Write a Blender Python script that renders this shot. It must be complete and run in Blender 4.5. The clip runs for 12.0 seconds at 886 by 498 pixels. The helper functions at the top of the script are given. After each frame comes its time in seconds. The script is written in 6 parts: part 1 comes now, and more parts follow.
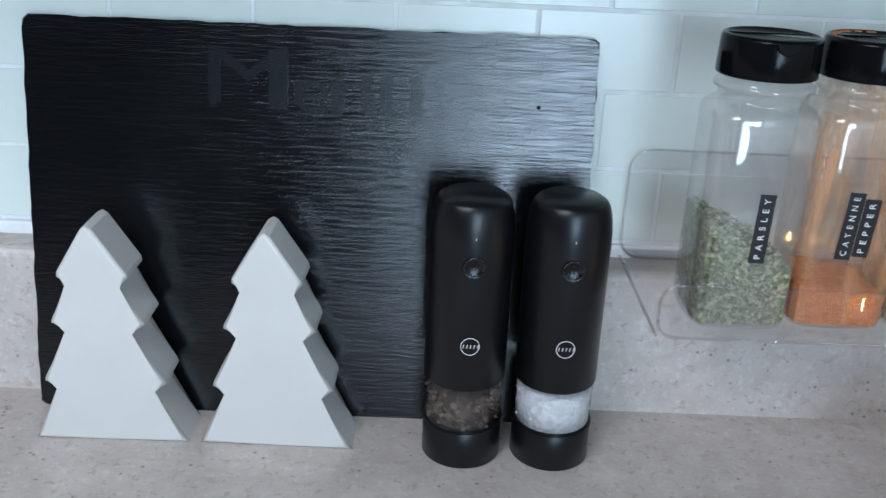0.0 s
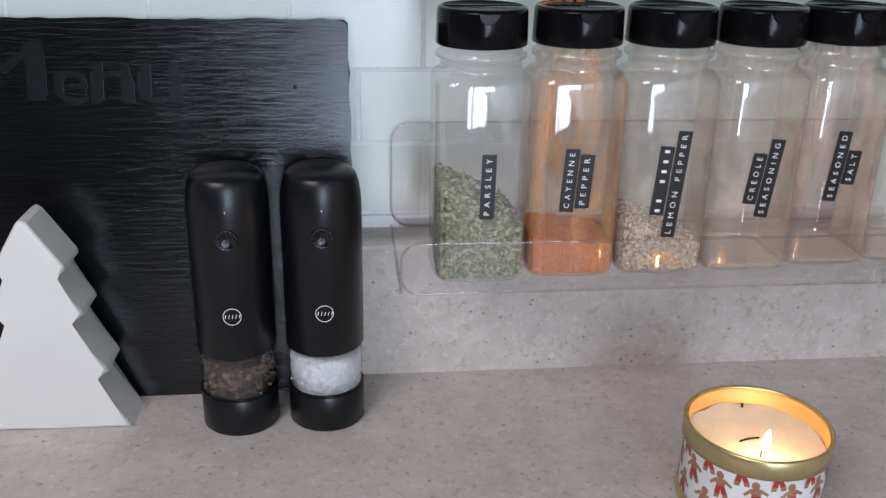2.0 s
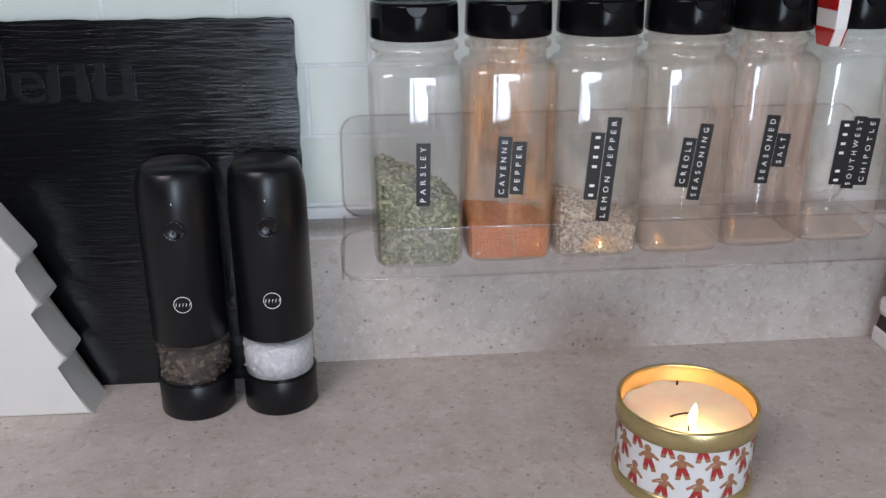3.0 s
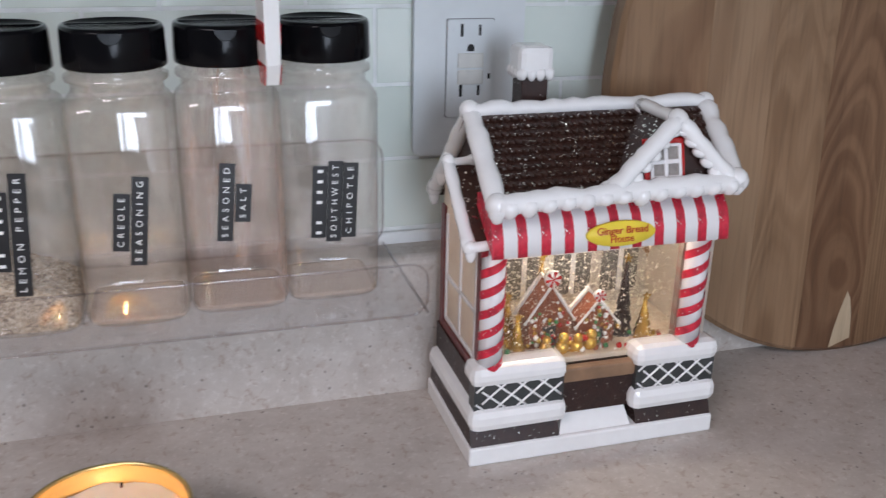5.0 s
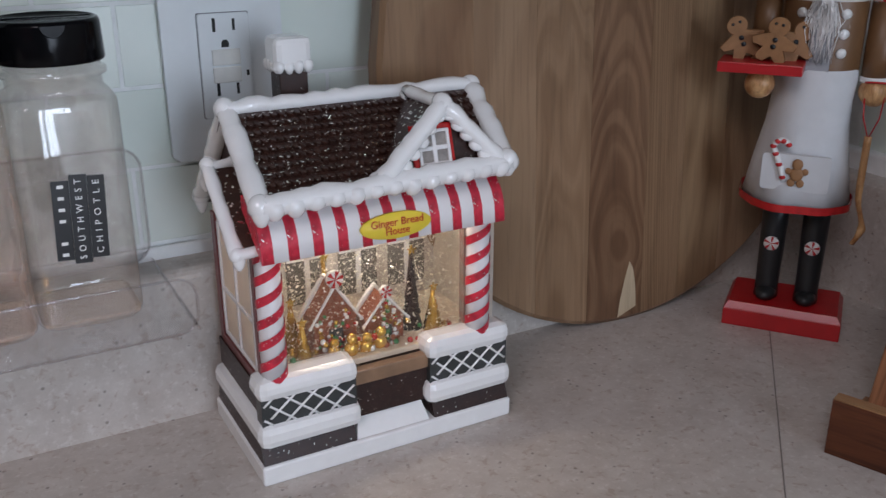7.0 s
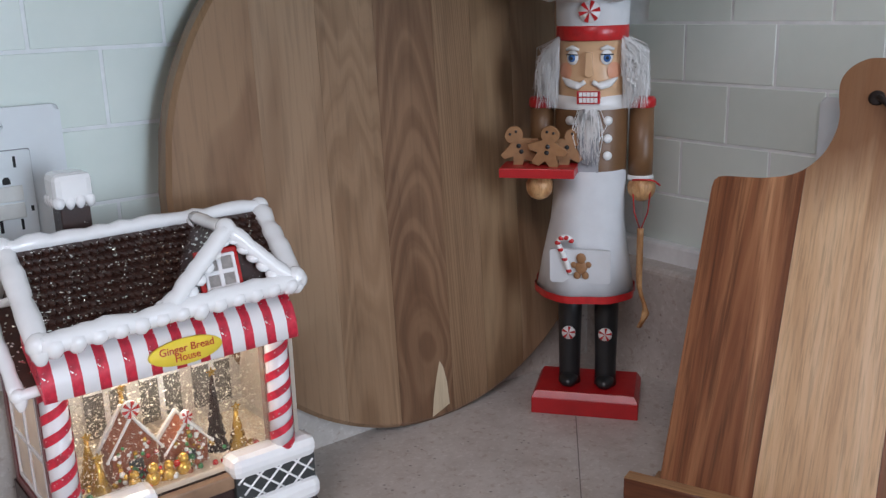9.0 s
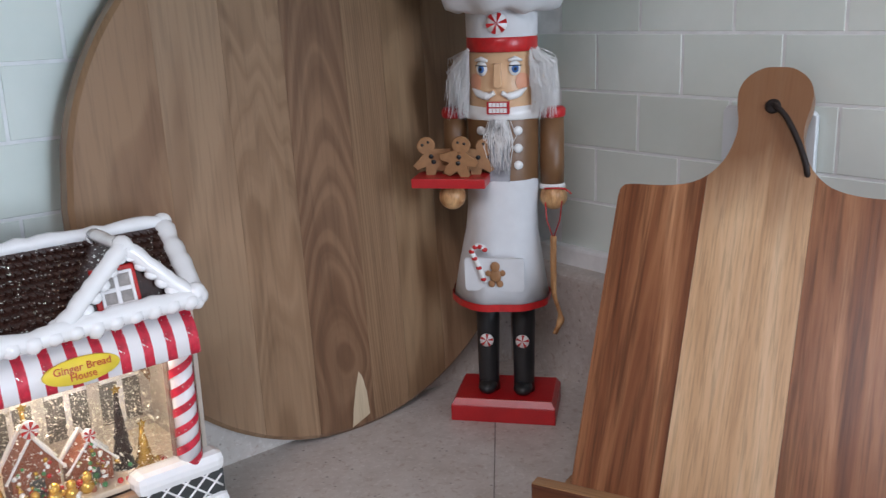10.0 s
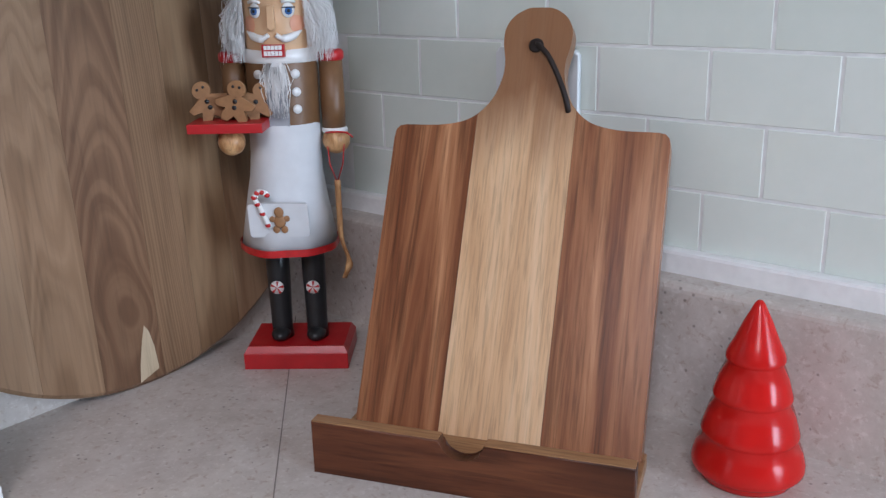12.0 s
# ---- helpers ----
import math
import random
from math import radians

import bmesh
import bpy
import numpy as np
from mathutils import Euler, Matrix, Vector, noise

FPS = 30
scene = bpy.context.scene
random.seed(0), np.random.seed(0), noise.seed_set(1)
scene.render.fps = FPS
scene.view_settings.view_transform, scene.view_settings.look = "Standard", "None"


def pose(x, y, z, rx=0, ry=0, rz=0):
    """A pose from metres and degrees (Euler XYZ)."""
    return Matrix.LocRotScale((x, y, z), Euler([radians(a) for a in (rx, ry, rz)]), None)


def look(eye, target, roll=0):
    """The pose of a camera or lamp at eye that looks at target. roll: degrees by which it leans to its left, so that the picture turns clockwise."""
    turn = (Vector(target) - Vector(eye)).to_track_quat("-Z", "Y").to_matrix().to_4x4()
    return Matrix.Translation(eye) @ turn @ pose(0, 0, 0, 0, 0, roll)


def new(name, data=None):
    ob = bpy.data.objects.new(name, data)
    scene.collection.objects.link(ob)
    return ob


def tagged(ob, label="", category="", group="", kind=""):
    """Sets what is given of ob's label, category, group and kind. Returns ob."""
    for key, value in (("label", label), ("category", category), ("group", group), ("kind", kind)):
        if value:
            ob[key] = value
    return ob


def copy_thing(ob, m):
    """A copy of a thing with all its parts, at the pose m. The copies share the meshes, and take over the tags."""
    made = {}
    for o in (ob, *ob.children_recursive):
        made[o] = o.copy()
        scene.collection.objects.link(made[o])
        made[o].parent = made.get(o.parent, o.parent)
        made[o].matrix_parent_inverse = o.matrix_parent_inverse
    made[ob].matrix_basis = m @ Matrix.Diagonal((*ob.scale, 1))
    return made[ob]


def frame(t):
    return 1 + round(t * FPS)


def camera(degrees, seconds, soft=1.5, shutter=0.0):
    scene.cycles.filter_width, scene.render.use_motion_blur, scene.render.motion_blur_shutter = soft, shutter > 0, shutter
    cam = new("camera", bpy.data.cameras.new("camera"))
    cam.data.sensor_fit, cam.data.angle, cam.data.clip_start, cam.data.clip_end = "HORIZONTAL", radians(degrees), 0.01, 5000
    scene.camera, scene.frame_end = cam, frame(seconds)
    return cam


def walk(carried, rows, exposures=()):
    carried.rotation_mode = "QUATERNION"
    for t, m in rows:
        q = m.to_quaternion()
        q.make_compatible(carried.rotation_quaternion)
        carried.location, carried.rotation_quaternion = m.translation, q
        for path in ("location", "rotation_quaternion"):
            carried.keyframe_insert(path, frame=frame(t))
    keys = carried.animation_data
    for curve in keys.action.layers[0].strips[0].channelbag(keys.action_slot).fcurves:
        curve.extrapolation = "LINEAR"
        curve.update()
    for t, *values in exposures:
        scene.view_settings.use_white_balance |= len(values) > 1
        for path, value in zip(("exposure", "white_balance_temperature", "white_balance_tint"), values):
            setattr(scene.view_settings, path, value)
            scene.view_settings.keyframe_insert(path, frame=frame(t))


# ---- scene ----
cam = camera(51.2, 12.0, soft=1.3, shutter=0.2)
PATH = [
    (0, (0.182, 0.075, 0.349), (0.205, 1.932, -0.393), 2.6),
    (0.5, (0.211, 0.069, 0.35), (0.312, 1.926, -0.385), 3.0),
    (1, (0.235, 0.059, 0.352), (0.405, 1.912, -0.383), 2.8),
    (1.5, (0.261, 0.047, 0.347), (0.477, 1.9, -0.376), 2.1),
    (2, (0.281, 0.034, 0.345), (0.484, 1.883, -0.391), 1.1),
    (2.5, (0.303, 0.021, 0.342), (0.477, 1.872, -0.395), 0.1),
    (2.7, (0.312, 0.016, 0.339), (0.48, 1.872, -0.387), -0.2),
    (4.3, (0.461, -0.028, 0.366), (0.708, 1.812, -0.379), -0.9),
    (4.5, (0.498, -0.014, 0.362), (0.801, 1.811, -0.398), -0.6),
    (5, (0.567, 0.063, 0.348), (1.105, 1.85, -0.374), 1.3),
    (5.5, (0.583, 0.082, 0.34), (1.245, 1.818, -0.4), 1.0),
    (6, (0.587, 0.081, 0.336), (1.321, 1.791, -0.397), 0.7),
    (6.5, (0.59, 0.079, 0.336), (1.394, 1.757, -0.4), 0.3),
    (7, (0.6, 0.075, 0.338), (1.497, 1.713, -0.378), -0.0),
    (7.5, (0.612, 0.067, 0.343), (1.609, 1.668, -0.323), -0.2),
    (7.7, (0.611, 0.062, 0.343), (1.657, 1.644, -0.292), -0.3),
    (9.5, (0.636, 0.026, 0.357), (1.853, 1.53, -0.15), -1.9),
    (10, (0.65, 0.011, 0.358), (1.912, 1.476, -0.154), -1.9),
    (10.5, (0.661, -0.005, 0.355), (1.997, 1.39, -0.165), -1.6),
    (11, (0.669, -0.016, 0.351), (2.068, 1.31, -0.181), -1.4),
    (11.5, (0.675, -0.022, 0.344), (2.123, 1.238, -0.217), -1.4),
    (12, (0.679, -0.032, 0.339), (2.154, 1.183, -0.251), -1.4),
]
EXPOSURES = [(0, -0.30, 5800, -1), (0.5, -0.28, 6000, 1), (1.5, -0.30, 6300, 6), (2.5, -0.36, 6650, 9), (4.5, -0.44, 6750, 8), (5.0, -0.38, 6650, 10), (5.5, -0.62, 6550, 10), (7.5, -0.76, 6500, 9), (9.5, -0.14, 6500, 8), (10.5, -0.10, 6450, 8), (12, 0.06, 6150, 7)]
walk(cam, [(t, look(eye, target, roll)) for t, eye, target, roll in PATH], EXPOSURES)

# ---- light ----
world = bpy.data.worlds.new("sky")
scene.world = world
world.use_nodes = True
sky = world.node_tree.nodes.new("ShaderNodeTexSky")
sky.sky_type, sky.sun_disc, sky.sun_elevation, sky.sun_rotation = "NISHITA", False, radians(35), radians(160)
world.node_tree.links.new(sky.outputs[0], world.node_tree.nodes["Background"].inputs[0])
world.node_tree.nodes["Background"].inputs[1].default_value = 0.1


def area_lamp(name, m, sx, sy, watts, colour):
    data = bpy.data.lights.new(name, "AREA")
    data.shape, data.size, data.size_y, data.energy, data.color = "RECTANGLE", sx, sy, watts, colour
    ob = new(name, data)
    ob.matrix_world = m
    return ob


WINDOW_W, FILL_W = 100.0, 45.0
area_lamp("window_daylight", pose(0.78, -3.22, 0.43, -90, 0, 180), 0.92, 1.90, WINDOW_W, (0.68, 0.80, 1.0))
# unseen soft light from the upper left, added to lift tops and right side
area_lamp("ceiling_lamp_light", pose(-0.60, -0.85, 1.47, 0, 0, 0), 1.1, 1.1, FILL_W, (0.95, 0.88, 0.97))


# ---- materials ----
def nodes_of(name):
    m = bpy.data.materials.new(name)
    m.use_nodes = True
    nt = m.node_tree
    return m, nt, nt.nodes["Principled BSDF"]


def link(nt, a, b):
    nt.links.new(a, b)


def coords(nt, scale=(1, 1, 1), shuffle=False):
    tc = nt.nodes.new("ShaderNodeTexCoord")
    mp = nt.nodes.new("ShaderNodeMapping")
    mp.inputs["Scale"].default_value = scale
    link(nt, tc.outputs["Object"], mp.inputs["Vector"])
    if shuffle:
        info = nt.nodes.new("ShaderNodeObjectInfo")
        mul = nt.nodes.new("ShaderNodeVectorMath")
        mul.operation = "SCALE"
        mul.inputs[0].default_value = (7.0, 3.0, 5.0)
        link(nt, info.outputs["Random"], mul.inputs["Scale"])
        link(nt, mul.outputs[0], mp.inputs["Location"])
    return mp.outputs[0]


def noise_tex(nt, vec, scale, detail=4.0, rough=0.55, distort=0.0):
    n = nt.nodes.new("ShaderNodeTexNoise")
    n.inputs["Scale"].default_value, n.inputs["Detail"].default_value = scale, detail
    n.inputs["Roughness"].default_value, n.inputs["Distortion"].default_value = rough, distort
    link(nt, vec, n.inputs["Vector"])
    return n.outputs["Fac"]


def ramp(nt, fac, stops, interp="LINEAR"):
    r = nt.nodes.new("ShaderNodeValToRGB")
    r.color_ramp.interpolation = interp
    el = r.color_ramp.elements
    while len(el) < len(stops):
        el.new(0.5)
    for e, (p, c) in zip(el, stops):
        e.position, e.color = p, (*c, 1)
    link(nt, fac, r.inputs[0])
    return r.outputs[0]


def mixc(nt, fac, a, b, blend="MIX"):
    x = nt.nodes.new("ShaderNodeMix")
    x.data_type, x.blend_type = "RGBA", blend
    for sock, v in ((x.inputs["Factor"], fac), (x.inputs["A"], a), (x.inputs["B"], b)):
        if isinstance(v, (int, float)):
            sock.default_value = v
        elif isinstance(v, tuple):
            sock.default_value = (*v, 1)
        else:
            link(nt, v, sock)
    return x.outputs["Result"]


def bump(nt, bsdf, height, strength, dist=0.001):
    b = nt.nodes.new("ShaderNodeBump")
    b.inputs["Strength"].default_value, b.inputs["Distance"].default_value = strength, dist
    link(nt, height, b.inputs["Height"])
    link(nt, b.outputs[0], bsdf.inputs["Normal"])


def plain(name, col, rough=0.5, metal=0.0, var=0.12, scale=60.0, bumpy=0.0, bscale=300.0, coat=0.0, spec=0.5):
    """Paint, plastic, ceramic or metal: one colour with broad and fine variation."""
    m, nt, p = nodes_of(name)
    v = coords(nt)
    a = noise_tex(nt, v, scale, 5)
    dark = tuple(c * (1 - var) for c in col)
    light = tuple(min(1, c * (1 + var * 0.6)) for c in col)
    link(nt, ramp(nt, a, [(0.3, dark), (0.7, light)]), p.inputs["Base Color"])
    r = nt.nodes.new("ShaderNodeMapRange")
    r.inputs["To Min"].default_value, r.inputs["To Max"].default_value = max(0.02, rough * 0.8), min(1, rough * 1.2)
    link(nt, noise_tex(nt, v, scale * 3, 3), r.inputs["Value"])
    link(nt, r.outputs[0], p.inputs["Roughness"])
    p.inputs["Metallic"].default_value, p.inputs["Specular IOR Level"].default_value = metal, spec
    if coat:
        p.inputs["Coat Weight"].default_value, p.inputs["Coat Roughness"].default_value = coat, 0.06
    if bumpy:
        bump(nt, p, noise_tex(nt, v, bscale, 5), bumpy)
    return m


def wood(name, stops, axis="Z", grain=26.0, rough=0.45, streak=0.5, shuffle=True, knots=True, k=0.07):
    """Boards: long grain along one axis, broad colour drift, dark streaks and small pores."""
    m, nt, p = nodes_of(name)
    s = {"X": (k, 1, 1), "Y": (1, k, 1), "Z": (1, 1, k)}[axis]
    v = coords(nt, s, shuffle)
    broad = noise_tex(nt, v, grain, 6, 0.62, 0.9)
    fine = noise_tex(nt, v, grain * 9, 4, 0.6, 0.3)
    base = ramp(nt, broad, stops)
    pores = ramp(nt, fine, [(0.36, (1 - streak,) * 3), (0.52, (1, 1, 1)), (0.75, (1.0, 1.0, 1.0))])
    col = mixc(nt, 0.7, base, pores, "MULTIPLY")
    if knots:
        v2 = coords(nt, {"X": (0.35, 1, 1), "Y": (1, 0.35, 1), "Z": (1, 1, 0.35)}[axis], shuffle)
        kn = noise_tex(nt, v2, 17, 2, 0.4, 0.6)
        col = mixc(nt, ramp(nt, kn, [(0.68, (0, 0, 0)), (0.80, (0.8, 0.8, 0.8))]), col, tuple(c * 0.35 for c in stops[0][1]))
    link(nt, col, p.inputs["Base Color"])
    p.inputs["Roughness"].default_value = rough
    p.inputs["Specular IOR Level"].default_value = 0.35
    bump(nt, p, fine, 0.18, 0.0006)
    return m


def figured(name, stops, scale=10.0, rough=0.42, streak=0.35, twist=7.0, arch=0.0):
    """Figured boards: wandering growth rings along z, pores and a slow colour drift."""
    m, nt, p = nodes_of(name)
    v = coords(nt, (1, 1, 0.20), True)
    w = nt.nodes.new("ShaderNodeTexWave")
    w.wave_type, w.bands_direction, w.wave_profile = "BANDS", "X", "SIN"
    for key, val in (("Scale", scale), ("Distortion", twist), ("Detail", 3.0), ("Detail Scale", 3.2), ("Detail Roughness", 0.6)):
        w.inputs[key].default_value = val
    warp = noise_tex(nt, coords(nt, (1, 1, 0.26), True), 9.0, 2, 0.5, 0.7)
    cb = nt.nodes.new("ShaderNodeCombineXYZ")
    push = nt.nodes.new("ShaderNodeMath")
    push.operation, push.inputs[1].default_value = "MULTIPLY", 0.95 if arch else 0.35
    link(nt, warp, push.inputs[0]), link(nt, push.outputs[0], cb.inputs[0])
    add = nt.nodes.new("ShaderNodeVectorMath")
    link(nt, v, add.inputs[0]), link(nt, cb.outputs[0], add.inputs[1])
    if arch:
        # cathedral figure: nested arches about the middle of the plank
        here = nt.nodes.new("ShaderNodeSeparateXYZ")
        link(nt, coords(nt), here.inputs[0])
        terms = []
        for op, a, b in (("SUBTRACT", here.outputs[0], arch), ("POWER", None, 2.0), ("MULTIPLY", None, 150.0), ("MULTIPLY_ADD", here.outputs[2], 1.1)):
            t = nt.nodes.new("ShaderNodeMath")
            t.operation, t.inputs[1].default_value = op, b
            link(nt, a if a is not None else terms[-1], t.inputs[0])
            if op == "MULTIPLY_ADD":
                link(nt, terms[-1], t.inputs[2])
            terms.append(t.outputs[0])
        bend = nt.nodes.new("ShaderNodeMath")
        link(nt, push.outputs[0], bend.inputs[0]), link(nt, terms[-1], bend.inputs[1])
        link(nt, bend.outputs[0], cb.inputs[0])
    link(nt, add.outputs[0], w.inputs["Vector"])
    drift = noise_tex(nt, coords(nt, (1, 1, 0.18), True), 12, 3, 0.5, 0.8)
    fac = nt.nodes.new("ShaderNodeMath")
    fac.operation = "MULTIPLY_ADD"
    fac.inputs[1].default_value = 0.26 if arch else 0.45
    half = nt.nodes.new("ShaderNodeMath")
    half.operation, half.inputs[1].default_value, half.inputs[2].default_value = "MULTIPLY_ADD", 1.1, -0.16
    link(nt, drift, half.inputs[0])
    link(nt, w.outputs["Fac"], fac.inputs[0]), link(nt, half.outputs[0], fac.inputs[2])
    fine = noise_tex(nt, coords(nt, (1, 1, 0.05), True), 260, 4, 0.6, 0.3)
    pores = ramp(nt, fine, [(0.36, (1 - streak,) * 3), (0.52, (1, 1, 1))])
    col = mixc(nt, 0.6, ramp(nt, fac.outputs[0], stops), pores, "MULTIPLY")
    kn = noise_tex(nt, coords(nt, (1, 1, 0.5), True), 21, 2, 0.4, 0.4)
    col = mixc(nt, ramp(nt, kn, [(0.71, (0, 0, 0)), (0.80, (0.8,) * 3)]), col, tuple(c * 0.4 for c in stops[0][1]))
    link(nt, col, p.inputs["Base Color"])
    p.inputs["Roughness"].default_value, p.inputs["Specular IOR Level"].default_value = rough, 0.35
    bump(nt, p, fine, 0.15, 0.0006)
    return m


def clear(name, tint=(0.96, 0.96, 0.95), gloss=0.04, amount=1.0, smear=None, smear_scale=40.0, lo=0.5, hi=0.75, most=0.7, stretch=(1, 1, 1), haze=0.12):
    """Clear plastic: see-through, glossy by Fresnel, with an optional film of powder clinging to it."""
    m, nt, p = nodes_of(name)
    out = nt.nodes["Material Output"]
    nt.nodes.remove(p)
    tr = nt.nodes.new("ShaderNodeBsdfTransparent")
    tr.inputs[0].default_value = (*tint, 1)
    body = tr.outputs[0]
    if smear:
        di = nt.nodes.new("ShaderNodeBsdfDiffuse")
        di.inputs[0].default_value = (*smear, 1)
        f = ramp(nt, noise_tex(nt, coords(nt, stretch), smear_scale, 6, 0.65, 0.4), [(lo, (haze,) * 3), (hi, (most,) * 3)])
        mx = nt.nodes.new("ShaderNodeMixShader")
        link(nt, f, mx.inputs[0]), link(nt, body, mx.inputs[1]), link(nt, di.outputs[0], mx.inputs[2])
        body = mx.outputs[0]
    gl = nt.nodes.new("ShaderNodeBsdfGlossy")
    gl.inputs["Roughness"].default_value = gloss
    fr = nt.nodes.new("ShaderNodeLayerWeight")
    fr.inputs[0].default_value = 0.5
    pw = nt.nodes.new("ShaderNodeMath")
    pw.operation, pw.inputs[1].default_value = "POWER", 4.5
    link(nt, fr.outputs["Facing"], pw.inputs[0])
    mul = nt.nodes.new("ShaderNodeMath")
    mul.operation, mul.inputs[1].default_value, mul.inputs[2].default_value = "MULTIPLY_ADD", 0.50 * amount, 0.085 * amount
    link(nt, pw.outputs[0], mul.inputs[0])
    mx = nt.nodes.new("ShaderNodeMixShader")
    link(nt, mul.outputs[0], mx.inputs[0]), link(nt, body, mx.inputs[1]), link(nt, gl.outputs[0], mx.inputs[2])
    link(nt, mx.outputs[0], out.inputs[0])
    return m


def glow(name, col, strength):
    m, nt, p = nodes_of(name)
    p.inputs["Emission Color"].default_value, p.inputs["Emission Strength"].default_value = (*col, 1), strength
    p.inputs["Base Color"].default_value = (*col, 1)
    return m


def laminate():
    m, nt, p = nodes_of("speckled_worktop")
    v = coords(nt)
    base = ramp(nt, noise_tex(nt, v, 34, 8, 0.74), [(0.3, (0.465, 0.415, 0.37)), (0.5, (0.545, 0.495, 0.45)), (0.7, (0.62, 0.575, 0.53))])
    mid = noise_tex(nt, v, 190, 4, 0.7)
    col = mixc(nt, ramp(nt, mid, [(0.54, (0, 0, 0)), (0.68, (0.38,) * 3)]), base, (0.78, 0.75, 0.72))
    col = mixc(nt, ramp(nt, noise_tex(nt, v, 150, 3, 0.6, 0.5), [(0.57, (0, 0, 0)), (0.68, (0.5,) * 3)]), col, (0.36, 0.26, 0.20))
    vo = nt.nodes.new("ShaderNodeTexVoronoi")
    vo.inputs["Scale"].default_value = 130
    link(nt, v, vo.inputs["Vector"])
    spots = ramp(nt, vo.outputs["Distance"], [(0.11, (0.65,) * 3), (0.20, (0, 0, 0))])
    pick = ramp(nt, noise_tex(nt, v, 60, 2), [(0.54, (0, 0, 0)), (0.57, (1, 1, 1))])
    spots = mixc(nt, 1.0, spots, pick, "MULTIPLY")
    col = mixc(nt, spots, col, (0.17, 0.14, 0.12))
    link(nt, col, p.inputs["Base Color"])
    p.inputs["Roughness"].default_value = 0.42
    p.inputs["Specular IOR Level"].default_value = 0.4
    bump(nt, p, mid, 0.05, 0.0004)
    return m


def tile_mat():
    m, nt, p = nodes_of("pale_green_glazed_tile")
    info = nt.nodes.new("ShaderNodeObjectInfo")
    v = coords(nt)
    each = ramp(nt, info.outputs["Random"], [(0, (0.72, 0.79, 0.72)), (0.5, (0.76, 0.825, 0.76)), (1, (0.80, 0.855, 0.795))])
    col = mixc(nt, 0.25, each, ramp(nt, noise_tex(nt, v, 35, 3), [(0.3, (0.66, 0.75, 0.69)), (0.7, (0.80, 0.86, 0.81))]))
    link(nt, col, p.inputs["Base Color"])
    p.inputs["Roughness"].default_value = 0.24
    p.inputs["Coat Weight"].default_value, p.inputs["Coat Roughness"].default_value = 0.08, 0.06
    bump(nt, p, noise_tex(nt, v, 30, 2), 0.12, 0.0015)
    return m


def slate_mat():
    m, nt, p = nodes_of("black_slate")
    v = coords(nt, (26, 90, 300))
    ridge = noise_tex(nt, v, 1.6, 5, 0.62, 1.3)
    big = noise_tex(nt, coords(nt), 9, 4)
    link(nt, ramp(nt, big, [(0.3, (0.0020, 0.0024, 0.0031)), (0.7, (0.0042, 0.0050, 0.0064))]), p.inputs["Base Color"])
    link(nt, ramp(nt, big, [(0.3, (0.12,) * 3), (0.7, (0.18,) * 3)]), p.inputs["Roughness"])
    p.inputs["Specular IOR Level"].default_value = 0.55
    bump(nt, p, ridge, 0.30, 0.0007)
    return m


def glitter(name, col, spark=0.9, scale=900.0, most=0.955):
    """Resin dusted with glitter: fine flakes, some of which catch the light."""
    m, nt, p = nodes_of(name)
    v = coords(nt)
    vo = nt.nodes.new("ShaderNodeTexVoronoi")
    vo.inputs["Scale"].default_value = scale
    link(nt, v, vo.inputs["Vector"])
    sep = nt.nodes.new("ShaderNodeSeparateColor")
    link(nt, vo.outputs["Color"], sep.inputs[0])
    on = ramp(nt, sep.outputs[0], [(most, (0, 0, 0)), (most + 0.012, (1, 1, 1))])
    base = ramp(nt, noise_tex(nt, v, 160, 4), [(0.3, tuple(c * 0.65 for c in col)), (0.7, tuple(min(1, c * 1.3) for c in col))])
    link(nt, mixc(nt, on, base, (spark, spark, spark * 0.95)), p.inputs["Base Color"])
    link(nt, on, p.inputs["Metallic"])
    link(nt, ramp(nt, on, [(0, (0.42,) * 3), (1, (0.22,) * 3)]), p.inputs["Roughness"])
    nm = nt.nodes.new("ShaderNodeBump")
    nm.inputs["Strength"].default_value, nm.inputs["Distance"].default_value = 0.35, 0.0008
    link(nt, sep.outputs[1], nm.inputs["Height"])
    link(nt, nm.outputs[0], p.inputs["Normal"])
    return m


def grains(name, stops, scale=500.0, rough=0.8):
    m, nt, p = nodes_of(name)
    v = coords(nt)
    vo = nt.nodes.new("ShaderNodeTexVoronoi")
    vo.inputs["Scale"].default_value = scale
    link(nt, v, vo.inputs["Vector"])
    sep = nt.nodes.new("ShaderNodeSeparateColor")
    link(nt, vo.outputs["Color"], sep.inputs[0])
    link(nt, ramp(nt, sep.outputs[0], stops), p.inputs["Base Color"])
    p.inputs["Roughness"].default_value = rough
    bump(nt, p, vo.outputs["Distance"], 0.8, 0.001)
    return m


M_TOP, M_TILE, M_SLATE = laminate(), tile_mat(), slate_mat()
M_GROUT = plain("white_grout", (0.84, 0.87, 0.86), 0.7, bumpy=0.2)
M_CAULK = plain("white_caulk", (0.86, 0.87, 0.86), 0.35, var=0.08)
M_WALL = plain("painted_wall", (0.13, 0.13, 0.13), 0.8, var=0.05, scale=3, bumpy=0.1)
M_CEIL = plain("ceiling_paint", (0.34, 0.34, 0.34), 0.9, var=0.04, scale=3, bumpy=0.1)
M_CAB = plain("grey_cabinet_paint", (0.26, 0.25, 0.24), 0.45, var=0.06, scale=5)
M_FLOOR = wood("floor_wood", [(0.3, (0.16, 0.10, 0.06)), (0.7, (0.30, 0.20, 0.12))], "X", 8)
